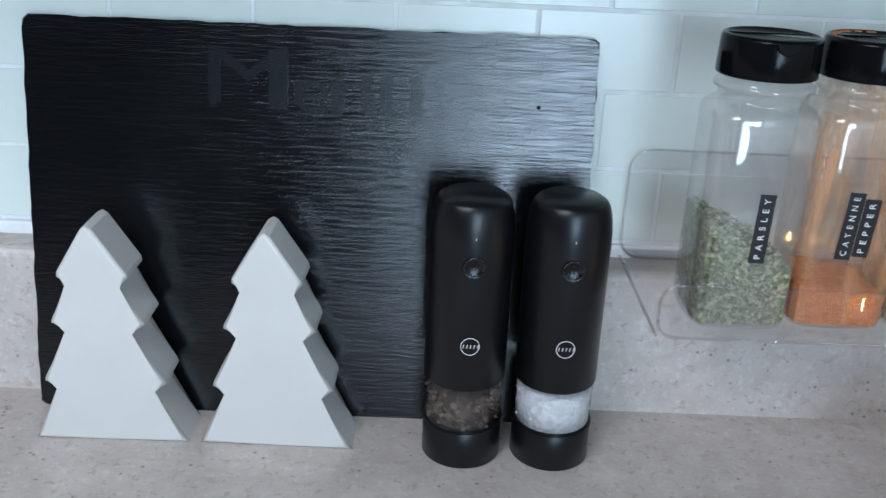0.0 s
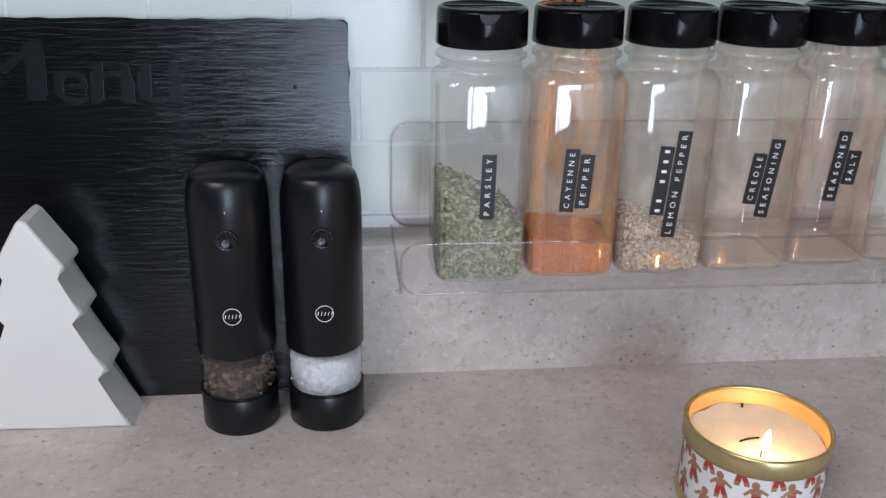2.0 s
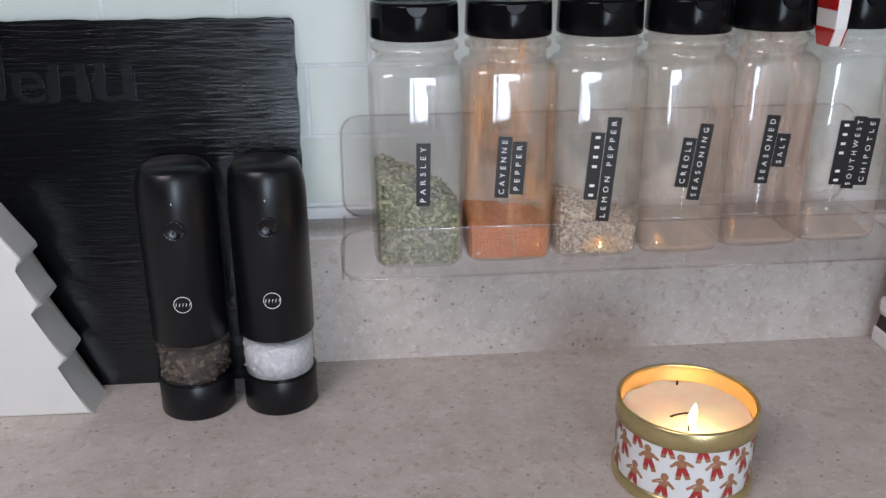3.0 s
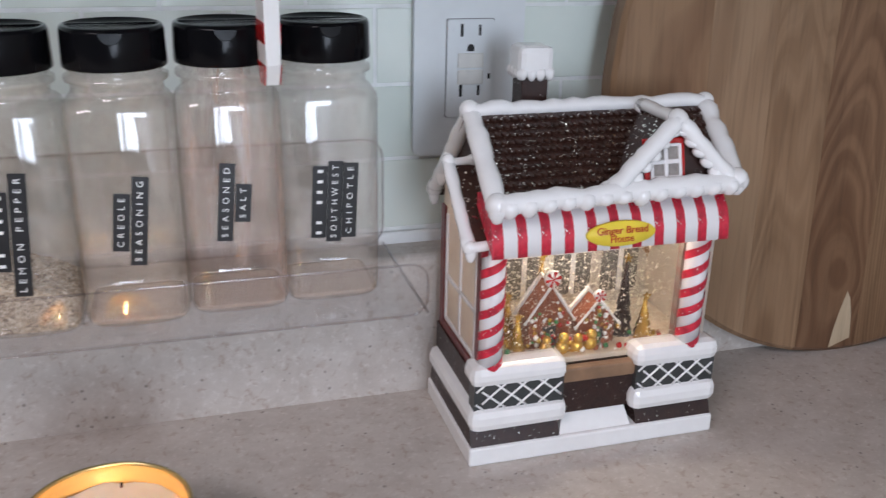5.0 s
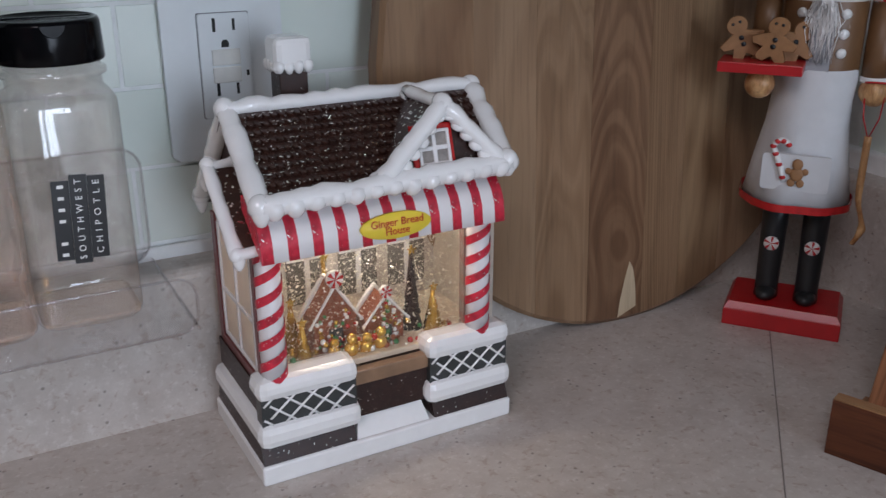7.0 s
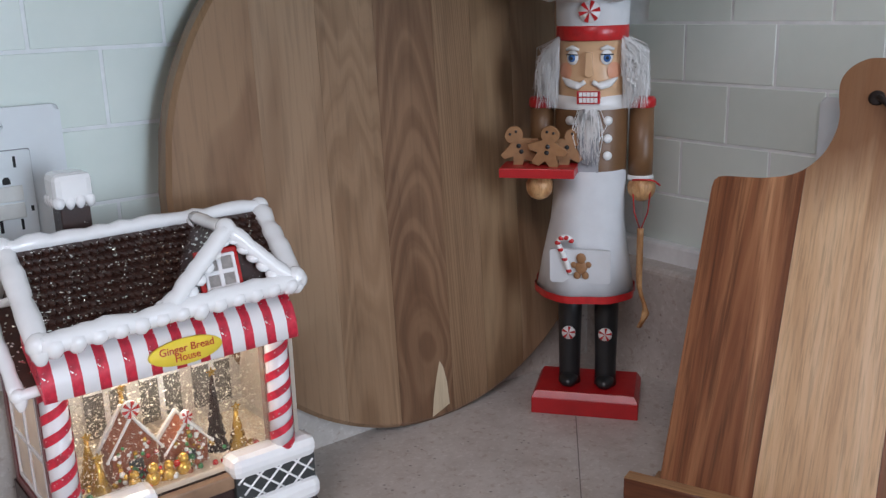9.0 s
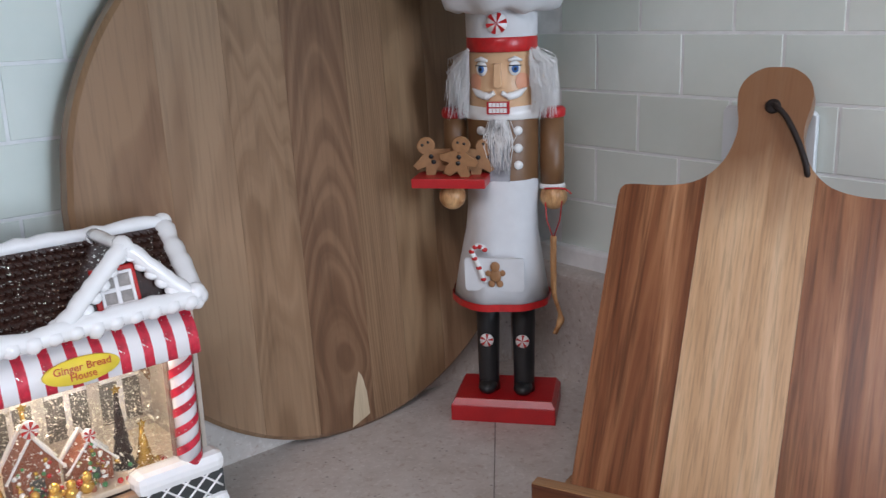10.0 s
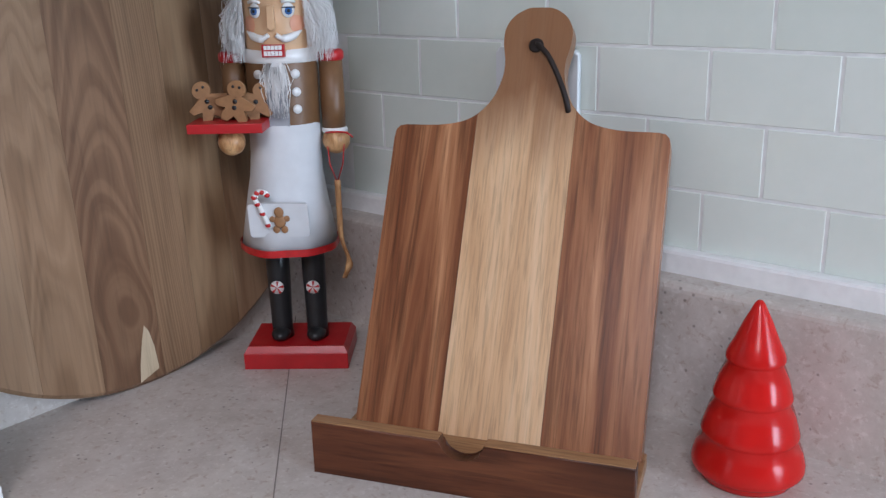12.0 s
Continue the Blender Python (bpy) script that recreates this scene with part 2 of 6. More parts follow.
M_PLATE = plain("white_outlet_plastic", (0.72, 0.76, 0.77), 0.3, var=0.03)
M_DARK = plain("dark_slot", (0.01, 0.01, 0.01), 0.7)
M_CERAMIC = plain("matte_white_ceramic", (0.66, 0.65, 0.61), 0.42, var=0.03, scale=25, bumpy=0.03, bscale=120)
M_BLACK = plain("matte_black_plastic", (0.004, 0.0046, 0.006), 0.32, var=0.1, spec=0.36)
M_GLOSSBLACK = plain("gloss_black_plastic", (0.005, 0.005, 0.006), 0.14, var=0.1, spec=0.13)
M_WHITE = plain("white_print", (0.82, 0.82, 0.80), 0.5, var=0.04)
M_CLEAR = clear("clear_plastic")
M_ACRYLIC = clear("clear_acrylic", (0.99, 0.985, 0.985), 0.05, 0.5)
M_EDGE = clear("acrylic_edge", (0.93, 0.91, 0.91), 0.12, 1.0)
M_RED = plain("red_enamel", (0.52, 0.015, 0.015), 0.22, var=0.15, coat=0.4)


# ---- building helpers ----
def box(bm, x0, x1, y0, y1, z0, z1, bevel=0.0, mi=0, m=None):
    vs = [bm.verts.new((x, y, z)) for z in (z0, z1) for y in (y0, y1) for x in (x0, x1)]
    fs = [bm.faces.new([vs[i] for i in f]) for f in ((0, 2, 3, 1), (4, 5, 7, 6), (0, 1, 5, 4), (2, 6, 7, 3), (0, 4, 6, 2), (1, 3, 7, 5))]
    for f in fs:
        f.material_index = mi
    if bevel:
        r = bmesh.ops.bevel(bm, geom=list({e for f in fs for e in f.edges}), offset=bevel, segments=2, profile=0.5, affect="EDGES", clamp_overlap=True)
        for f in r["faces"]:
            f.material_index = mi
        if m is not None:
            vs = list({v for f in r["faces"] for v in f.verts} | {v for v in vs if v.is_valid})
    if m is not None:
        bmesh.ops.transform(bm, matrix=m, verts=[v for v in vs if v.is_valid])
    return bm


def lathe(bm, prof, seg=40, c=(0, 0), mi=0, m=None, squash=(1, 1)):
    """Turns (radius, height) pairs round the z axis."""
    rings = []
    made = []
    for r, z in prof:
        if r < 1e-6:
            ring = [bm.verts.new((c[0], c[1], z))]
        else:
            ring = [bm.verts.new((c[0] + squash[0] * r * math.cos(2 * math.pi * i / seg), c[1] + squash[1] * r * math.sin(2 * math.pi * i / seg), z)) for i in range(seg)]
        rings.append(ring)
        made += ring
    for a, b in zip(rings, rings[1:]):
        for i in range(seg):
            j = (i + 1) % seg
            if len(a) == 1 and len(b) == 1:
                continue
            if len(a) == 1:
                q = (a[0], b[j], b[i])
            elif len(b) == 1:
                q = (a[i], a[j], b[0])
            else:
                q = (a[i], a[j], b[j], b[i])
            f = bm.faces.new(q)
            f.material_index, f.smooth = mi, True
    if m is not None:
        bmesh.ops.transform(bm, matrix=m, verts=made)
    return bm


def prism(bm, pts, y0, y1, bevel=0.0, mi=0, m=None, seg=2, smooth=False):
    """Extrudes an outline in (x, z), given anticlockwise as seen from -y, from y0 to y1."""
    a = [bm.verts.new((x, y0, z)) for x, z in pts]
    b = [bm.verts.new((x, y1, z)) for x, z in pts]
    fs = [bm.faces.new(a), bm.faces.new(b[::-1])]
    n = len(pts)
    for i in range(n):
        j = (i + 1) % n
        f = bm.faces.new((a[j], a[i], b[i], b[j]))
        f.smooth = smooth
        fs.append(f)
    for f in fs:
        f.material_index = mi
    vs = a + b
    if bevel:
        r = bmesh.ops.bevel(bm, geom=list({e for f in fs[:2] for e in f.edges}), offset=bevel, segments=seg, profile=0.5, affect="EDGES", clamp_overlap=True)
        for f in r["faces"]:
            f.material_index, f.smooth = mi, True
        vs = list({v for f in r["faces"] for v in f.verts} | {v for v in vs if v.is_valid})
    if m is not None:
        bmesh.ops.transform(bm, matrix=m, verts=[v for v in vs if v.is_valid])
    return bm


def tube(bm, pts, r, seg=10, mi=0, caps=True, flat=1.0):
    """A round bar along a row of points; r is one radius or one for each point."""
    pts = [Vector(p) for p in pts]
    rs = r if isinstance(r, (list, tuple)) else [r] * len(pts)
    rings = []
    up = Vector((0.13, 0.29, 0.95))
    for i, p in enumerate(pts):
        d = (pts[min(i + 1, len(pts) - 1)] - pts[max(i - 1, 0)]).normalized()
        a = d.cross(up)
        if a.length < 0.05:
            a = d.cross(Vector((1, 0, 0)))
        a.normalize()
        b = d.cross(a).normalized()
        rings.append([bm.verts.new(p + rs[i] * (math.cos(2 * math.pi * k / seg) * a + flat * math.sin(2 * math.pi * k / seg) * b)) for k in range(seg)])
    for a, b in zip(rings, rings[1:]):
        for k in range(seg):
            f = bm.faces.new((a[k], b[k], b[(k + 1) % seg], a[(k + 1) % seg]))
            f.material_index, f.smooth = mi, True
    if caps:
        for ring in (rings[0], rings[-1][::-1]):
            f = bm.faces.new(ring)
            f.material_index = mi
    return bm


def ball(bm, c, r, mi=0, seg=16, scale=(1, 1, 1)):
    prof = [(r * math.sin(math.pi * i / 10), -r * math.cos(math.pi * i / 10)) for i in range(11)]
    prof[0], prof[-1] = (0, -r), (0, r)
    return lathe(bm, prof, seg, mi=mi, m=Matrix.Translation(c) @ Matrix.Diagonal((*scale, 1)))


def disc(bm, c, r, thick, mi=0, seg=20, m=None):
    return lathe(bm, [(0, 0), (r, 0), (r, thick), (0, thick)], seg, mi=mi, m=(m or Matrix()) @ Matrix.Translation(c))


def rounded(w, h, r, n=5, x=0.0, z=0.0):
    """A rectangle's outline with round corners, centred."""
    out = []
    for cx, cz, a0 in ((w / 2 - r, -h / 2 + r, -90), (w / 2 - r, h / 2 - r, 0), (-w / 2 + r, h / 2 - r, 90), (-w / 2 + r, -h / 2 + r, 180)):
        for i in range(n + 1):
            a = radians(a0 + 90 * i / n)
            out.append((x + cx + r * math.cos(a), z + cz + r * math.sin(a)))
    return out


def smooth_path(pts, n=4):
    """Catmull-Rom through an open row of points."""
    P = [Vector(p) for p in pts]
    P = [2 * P[0] - P[1]] + P + [2 * P[-1] - P[-2]]
    out = []
    for i in range(1, len(P) - 2):
        for k in range(n):
            t = k / n
            a, b, c, d = P[i - 1], P[i], P[i + 1], P[i + 2]
            out.append(0.5 * ((2 * b) + (c - a) * t + (2 * a - 5 * b + 4 * c - d) * t * t + (3 * b - a - 3 * c + d) * t ** 3))
    return out + [P[-2]]


def mesh_of(name, bm, mats):
    bmesh.ops.recalc_face_normals(bm, faces=bm.faces[:])
    me = bpy.data.meshes.new(name)
    bm.to_mesh(me)
    bm.free()
    for m in mats if isinstance(mats, (list, tuple)) else [mats]:
        me.materials.append(m)
    return me


def part(name, bm, mats, parent, label="", m=None):
    ob = new(name, mesh_of(name, bm, mats))
    ob.parent = parent
    if m is not None:
        ob.matrix_local = m
    return tagged(ob, label) if label else ob


def thing(name, m, label, category, group=""):
    ob = new(name)
    ob.empty_display_size = 0.02
    ob.matrix_world = m
    return tagged(ob, label, category, group)


def solid(name, bm, mats, m, label, category, group="", kind=""):
    ob = new(name, mesh_of(name, bm, mats))
    ob.matrix_world = m
    return tagged(ob, label, category, group, kind)


def letters(name, text, size, mat, parent, m, thick=0.0002, width=None, spread=1.0):
    """Raised lettering in the built-in font, centred, in the local xy plane of m."""
    cu = bpy.data.curves.new(name, "FONT")
    cu.body, cu.size, cu.extrude, cu.align_x, cu.align_y, cu.resolution_u = text, size, thick, "CENTER", "CENTER", 3
    cu.space_character = spread
    tmp = new(name + "_outline", cu)
    me = bpy.data.meshes.new_from_object(tmp)
    bpy.data.objects.remove(tmp)
    bpy.data.curves.remove(cu)
    me.name = name
    me.materials.clear()
    me.materials.append(mat)
    if width:
        xs = [v.co.x for v in me.vertices]
        k = width / max(1e-6, max(xs) - min(xs))
        for v in me.vertices:
            v.co.x *= k
    ob = new(name, me)
    ob.parent = parent
    ob.matrix_local = m
    return ob


def setting(name, bm, mats, label, category):
    return solid(name, bm, mats, Matrix(), label, category, kind="structure")


# ---- the room ----
YB, XR, LIP = 0.680, 1.322, 0.108     # back wall, side wall, height of the upstand
FLOOR_Z, CEIL_Z, XL, YF = -0.91, 1.53, -2.3, -3.2

bm = bmesh.new()
top = [(XL, 0.035), (0.66, 0.035), (0.69, 0.005), (0.69, -2.0), (XR, -2.0), (XR, YB), (XL, YB)]
lo = [bm.verts.new((x, y, -0.038)) for x, y in top]
hi = [bm.verts.new((x, y, 0.0)) for x, y in top]
bm.faces.new(lo[::-1]), bm.faces.new(hi)
for i in range(len(top)):
    j = (i + 1) % len(top)
    bm.faces.new((lo[i], lo[j], hi[j], hi[i]))
bmesh.ops.bevel(bm, geom=[e for e in bm.edges if all(v.co.z > -0.001 for v in e.verts) and all(v.co.y < 0.6 and v.co.x < 1.3 for v in e.verts)], offset=0.008, segments=3, affect="EDGES", profile=0.5)
worktop = setting("worktop", bm, M_TOP, "beige speckled laminate worktop with a mitred corner seam", "worktop")
bm = bmesh.new()
for a, b in (((1.2620, 0.6445), (0.70, 0.078)),):
    d = Vector((b[0] - a[0], b[1] - a[1], 0)).normalized()
    n = Vector((-d.y, d.x, 0)) * 0.0005
    q = [Vector((*a, 0.00015)) + n, Vector((*b, 0.00015)) + n, Vector((*b, 0.00015)) - n, Vector((*a, 0.00015)) - n]
    bm.faces.new([bm.verts.new(p) for p in q])
part("seam", bm, plain("seam_line", (0.24, 0.21, 0.19), 0.6), worktop)

for nm, x0, x1, y0, y1 in (("upstand_back", XL, XR, 0.649, YB - 0.002), ("upstand_side", 1.288, XR - 0.002, -2.0, 0.6485)):
    bm = bmesh.new()
    z0, z1 = -0.0005, LIP
    box(bm, x0, x1, y0, y1, z0, z1)
    edge = [e for e in bm.edges if all(v.co.z > z1 - 1e-4 for v in e.verts) and (all(v.co.y < y0 + 1e-4 for v in e.verts) if "back" in nm else all(v.co.x < x0 + 1e-4 for v in e.verts))]
    bmesh.ops.bevel(bm, geom=edge, offset=0.007, segments=4, affect="EDGES", profile=0.5)
    setting(nm, bm, M_TOP, "low speckled laminate upstand along the tiled wall", "upstand")
bm = bmesh.new()
box(bm, XL, XR - 0.004, 0.6755, YB - 0.0005, LIP - 0.002, LIP + 0.009, 0.002)
setting("trim_back", bm, M_CAULK, "white caulk strip between upstand and tiles", "trim")
bm = bmesh.new()
box(bm, 1.309, XR - 0.0005, -2.0, 0.6750, LIP - 0.004, LIP + 0.018, 0.003)
setting("trim_side", bm, M_CAULK, "white painted trim strip between upstand and tiles", "trim")

bm = bmesh.new()
box(bm, XL, XR + 0.12, YB, YB + 0.12, FLOOR_Z, CEIL_Z)
wall_back = setting("wall_back", bm, M_GROUT, "pale green glazed tile wall with white grout", "wall")
bm = bmesh.new()
box(bm, XR, XR + 0.12, YF, YB - 0.0005, FLOOR_Z, CEIL_Z)
wall_side = setting("wall_side", bm, M_GROUT, "pale green glazed tile side wall with white grout", "wall")
bm = bmesh.new()
box(bm, XL - 0.12, XL, YF, YB, FLOOR_Z, CEIL_Z)
setting("wall_left", bm, M_WALL, "plain painted wall", "wall")
bm = bmesh.new()
for x0, x1, z0, z1 in ((XL, 0.30, FLOOR_Z, CEIL_Z), (1.26, XR + 0.12, FLOOR_Z, CEIL_Z), (0.30, 1.26, FLOOR_Z, -0.54), (0.30, 1.26, 1.40, CEIL_Z)):
    box(bm, x0, x1, YF - 0.12, YF, z0, z1)
setting("wall_far", bm, M_WALL, "plain painted wall with a tall two-part window", "wall")
bm = bmesh.new()
box(bm, 0.43, 0.49, YF - 0.01, YF + 0.03, -0.54, 1.40, 0.003)
setting("window_1", bm, M_PLATE, "white upright bar of a tall window", "window")
bm = bmesh.new()
box(bm, XL - 0.12, XR + 0.12, YF - 0.12, YB + 0.12, FLOOR_Z - 0.1, FLOOR_Z)
setting("floor", bm, M_FLOOR, "brown wooden floor", "floor")
bm = bmesh.new()
box(bm, XL - 0.12, XR + 0.12, YF - 0.12, YB + 0.12, CEIL_Z, CEIL_Z + 0.1)
setting("ceiling", bm, M_CEIL, "plain white ceiling", "ceiling")
bm = bmesh.new()
box(bm, XL, XR, 0.10, YB, FLOOR_Z, -0.0385)
setting("base_cabinet_back", bm, M_CAB, "grey painted base cabinets under the worktop", "cabinet")
bm = bmesh.new()
box(bm, 0.75, XR, -1.98, 0.0995, FLOOR_Z, -0.0385)
setting("base_cabinet_side", bm, M_CAB, "grey painted base cabinets under the worktop", "cabinet")
bm = bmesh.new()
box(bm, XL, XR, 0.37, YB - 0.001, 0.50, CEIL_Z)
setting("wall_cabinet_back", bm, M_CAB, "grey painted wall cabinets above the worktop", "cabinet")

# ---- slate menu board ----
slate = thing("slate_board", pose(0.1, 0.6285, 0.0, -9.6), "black slate menu board leaning on the tiled wall", "board")
bm = bmesh.new()
SW, SH = 0.368, 0.2625
rng = random.Random(4)
outline = []
for x0, z0, x1, z1, n in ((-SW / 2, 0, SW / 2, 0, 40), (SW / 2, 0, SW / 2, SH, 30), (SW / 2, SH, -SW / 2, SH, 40), (-SW / 2, SH, -SW / 2, 0, 30)):
    for i in [0.35] + list(range(1, n)) + [n - 0.35]:
        f = i / n
        outline.append((x0 + (x1 - x0) * f + rng.uniform(-0.0006, 0.0006), z0 + (z1 - z0) * f + (rng.uniform(-0.0006, 0.0006) if z0 + z1 > 0.01 else 0)))
prism(bm, outline, 0.0, 0.006, 0.0012, seg=1)
panel = part("panel", bm, M_SLATE, slate)
M_MENU = plain("worn_black_lettering", (0.0080, 0.0092, 0.0112), 0.24, var=0.2, bumpy=0.05, spec=0.48)
for ch, x0, x1, hgt, stems in (("M", -0.0664, -0.0152, 0.0373, ((-0.0650, 0.0016), (-0.0275, 0.0110))), ("e", -0.0105, 0.0112, 0.0237, ((-0.0103, 0.0055),)), ("n", 0.0130, 0.0410, 0.0237, ((0.0150, 0.0062), (0.0325, 0.0062))), ("u", 0.0440, 0.0725, 0.0237, ((0.0460, 0.0062), (0.0640, 0.0062)))):
    size = 0.0525 if ch == "M" else 0.0470
    letters("lettering", ch, size, M_MENU, slate, pose((x0 + x1) / 2, -0.0003, 0.2095 + hgt / 2, 90), 0.0003, x1 - x0)
    for sx, sw in stems:
        bm = bmesh.new()
        z0, z1 = (0.2140, 0.2280) if ch == "e" else (0.2095, 0.2095 + hgt)
        box(bm, sx, sx + sw, -0.0007, 0.0001, z0, z1)
        if ch != "e":
            box(bm, sx - 0.0022, sx + sw + 0.0022, -0.0008, 0.0001, 0.2093, 0.2100)
            box(bm, sx - 0.0022, sx + sw, -0.0008, 0.0001, z1 - 0.0006, z1 + 0.0002)
        part("letter_stem", bm, M_MENU, slate)
bm = bmesh.new()
disc(bm, (0, 0, 0), 0.0013, 0.0004, m=pose(0.147, 0.0, 0.2175, 90))
part("nail_hole", bm, M_DARK, slate)

# ---- white ceramic trees ----
def ceramic_tree(m, group):
    bm = bmesh.new()
    half = [(0.0495, 0.0), (0.0270, 0.0415), (0.0375, 0.0455), (0.0365, 0.0490), (0.0165, 0.0850), (0.0275, 0.0900), (0.0265, 0.0935), (0.0125, 0.1185), (0.0202, 0.1235), (0.0197, 0.1270), (0.0030, 0.1575), (0.0, 0.1595)]
    pts = half + [(-x, z) for x, z in half[-2::-1]]
    prism(bm, [(x * (1 + 0.6 * z) - 0.024 * z, z * 0.930) for x, z in pts], 0.0, 0.0345, 0.0024, seg=3)
    t = solid("ceramic_tree", bm, M_CERAMIC, m, "matte white ceramic Christmas tree figure before the slate board", "figurine", group)
    return t


first = ceramic_tree(pose(-0.0215, 0.5885, 0.0, 0, 0, 0.6), "ceramic trees before the slate")
copy_thing(first, pose(0.0848, 0.5885, 0.0, 0, 0, -1.0))

# ---- salt and pepper mills ----
M_PEPPER = grains("black_peppercorns", [(0.1, (0.035, 0.024, 0.018)), (0.6, (0.085, 0.055, 0.04)), (0.95, (0.20, 0.15, 0.11))], 260, 0.6)
M_SALT = grains("coarse_salt", [(0.1, (0.70, 0.72, 0.74)), (0.9, (0.9, 0.91, 0.92))], 330, 0.4)
M_BAND = clear("mill_window", (0.90, 0.90, 0.90), 0.06, 1.2)


M_SPUN, nt, p = nodes_of("spun_black_metal")
p.inputs["Base Color"].default_value, p.inputs["Metallic"].default_value = (0.045, 0.045, 0.048, 1), 1.0
link(nt, ramp(nt, noise_tex(nt, coords(nt), 900, 3), [(0.3, (0.24,) * 3), (0.7, (0.32,) * 3)]), p.inputs["Roughness"])
p.inputs["Anisotropic"].default_value = 0.95
tg = nt.nodes.new("ShaderNodeTangent")
tg.direction_type, tg.axis = "RADIAL", "Z"
link(nt, tg.outputs[0], p.inputs["Tangent"])


def mill(m, filling, label, seed):
    t = thing("electric_mill", m, label, "spice mill", "pair of mills")
    R = 0.0255
    bm = bmesh.new()
    lathe(bm, [(0, 0), (R - 0.0012, 0), (R, 0.0012), (R, 0.0262), (R - 0.0008, 0.0272), (0, 0.0272)], 48)
    part("grinder_base", bm, M_BLACK, t)
    bm = bmesh.new()
    lathe(bm, [(R + 0.0001, 0.0258), (R + 0.0003, 0.0264), (R + 0.0003, 0.0268), (R + 0.0001, 0.0273)], 48)
    part("ring", bm, M_GLOSSBLACK, t)
    bm = bmesh.new()
    lathe(bm, [(R - 0.0008, 0.0273), (R - 0.0008, 0.0570)], 48)
    part("window", bm, M_BAND, t)
    bm = bmesh.new()
    rg = random.Random(seed)
    level = 0.0500
    if filling is M_SALT:
        prof = [(0, 0.0274), (R - 0.0018, 0.0274), (R - 0.0018, level), (R * 0.6, level + 0.0025), (0, level + 0.003)]
    else:
        prof = [(0, 0.0274), (R - 0.0045, 0.0274), (R - 0.0045, level - 0.006), (0, level - 0.005)]
    lathe(bm, prof, 24)
    for i in range(260):
        a, r, z = rg.uniform(0, 2 * math.pi), R - rg.uniform(0.0018, 0.004), 0.0282 + rg.random() * (level - 0.0275)
        s = rg.uniform(0.0010, 0.0019) if filling is M_PEPPER else rg.uniform(0.0006, 0.0013)
        bmesh.ops.create_icosphere(bm, subdivisions=1, radius=s, matrix=Matrix.Translation((r * math.cos(a), r * math.sin(a), z)) @ pose(0, 0, 0, rg.uniform(0, 90), rg.uniform(0, 90), 0) @ Matrix.Diagonal((1, rg.uniform(0.7, 1), rg.uniform(0.7, 1), 1)))
    part("filling", bm, filling, t)
    bm = bmesh.new()
    lathe(bm, [(0, 0.0566), (R - 0.0006, 0.0566), (R + 0.0004, 0.0578), (R + 0.0004, 0.151)] + [(R + 0.0004 - 0.0058 * (1 - math.cos(radians(a))), 0.151 + 0.0255 * math.sin(radians(a))) for a in range(9, 82, 9)] + [(0.0190, 0.1772), (0.0178, 0.1782), (0, 0.1784)], 64)
    part("body", bm, M_BLACK, t)
    bm = bmesh.new()
    lathe(bm, [(0, 0.0006), (0.0054, 0.0008), (0.0060, 0.0014), (0.0068, 0.0012), (0.0070, 0.0), (0.0070, -0.0015), (0, -0.0015)], 40)
    part("button", bm, M_SPUN, t, "round spun-metal push button", m=pose(0, -R - 0.0003, 0.140, 90))
    bm = bmesh.new()
    for a0 in range(0, 360, 12):
        if 62 < a0 % 180 < 66:
            continue
        pts = [(0.0056 * math.cos(radians(a0 + k)), 0, 0.0056 * math.sin(radians(a0 + k))) for k in (0, 6, 12)]
        tube(bm, [(x, -math.sqrt((R + 0.0006) ** 2 - x * x), 0.0885 + z) for x, y, z in pts], 0.00028, 5)
    for k in range(5):
        x = -0.0044 + 0.0022 * k
        tube(bm, [(x, -math.sqrt((R + 0.0006) ** 2 - x * x), 0.0873), (x + 0.0006, -math.sqrt((R + 0.0006) ** 2 - x * x), 0.0897)], 0.0003, 5)
    part("emblem", bm, M_WHITE, t, "white ring emblem")
    bm = bmesh.new()
    box(bm, -0.0002, 0.0002, -R - 0.0006, -R, 0.157, 0.1585)
    part("mark", bm, M_WHITE, t)
    return t


mill(pose(0.2057, 0.5960, 0, 0, 0, 3), M_PEPPER, "matte black electric pepper mill with peppercorns in its window", 1)
mill(pose(0.2640, 0.5970, 0, 0, 0, 2), M_SALT, "matte black electric salt mill with coarse salt in its window", 2)

# ---- acrylic shelf with spice jars ----
shelf = thing("acrylic_shelf", pose(0.509, 0.6755, LIP + 0.0012), "clear acrylic wall shelf with a low front lip", "shelf")
SX = 0.1965
bm = bmesh.new()
prism(bm, rounded(2 * SX, 0.078, 0.014, 6, 0, 0.039), -0.003, 0.0, 0.0004, seg=1)
part("back_panel", bm, [M_ACRYLIC], shelf)
bm = bmesh.new()
box(bm, -SX, SX, -0.122, -0.0032, 0.0, 0.003, 0.0005)
part("floor_panel", bm, M_ACRYLIC, shelf)
bm = bmesh.new()
prism(bm, rounded(2 * SX, 0.033, 0.011, 6, 0, 0.0165), -0.1252, -0.1222, 0.0004, seg=1)
part("front_lip", bm, M_ACRYLIC, shelf)
bm = bmesh.new()
for w, h, r, y in ((2 * SX, 0.078, 0.014, -0.0015), (2 * SX, 0.033, 0.011, -0.1237)):
    loop = [(x, y, z) for x, z in rounded(w, h, r, 6, 0, h / 2)]
    tube(bm, loop + [loop[0]], 0.0009, 6)
tube(bm, [(-SX, -0.1237, 0.0012), (-SX, -0.003, 0.0012)], 0.0011, 6)
tube(bm, [(SX, -0.1237, 0.0012), (SX, -0.003, 0.0012)], 0.0011, 6)
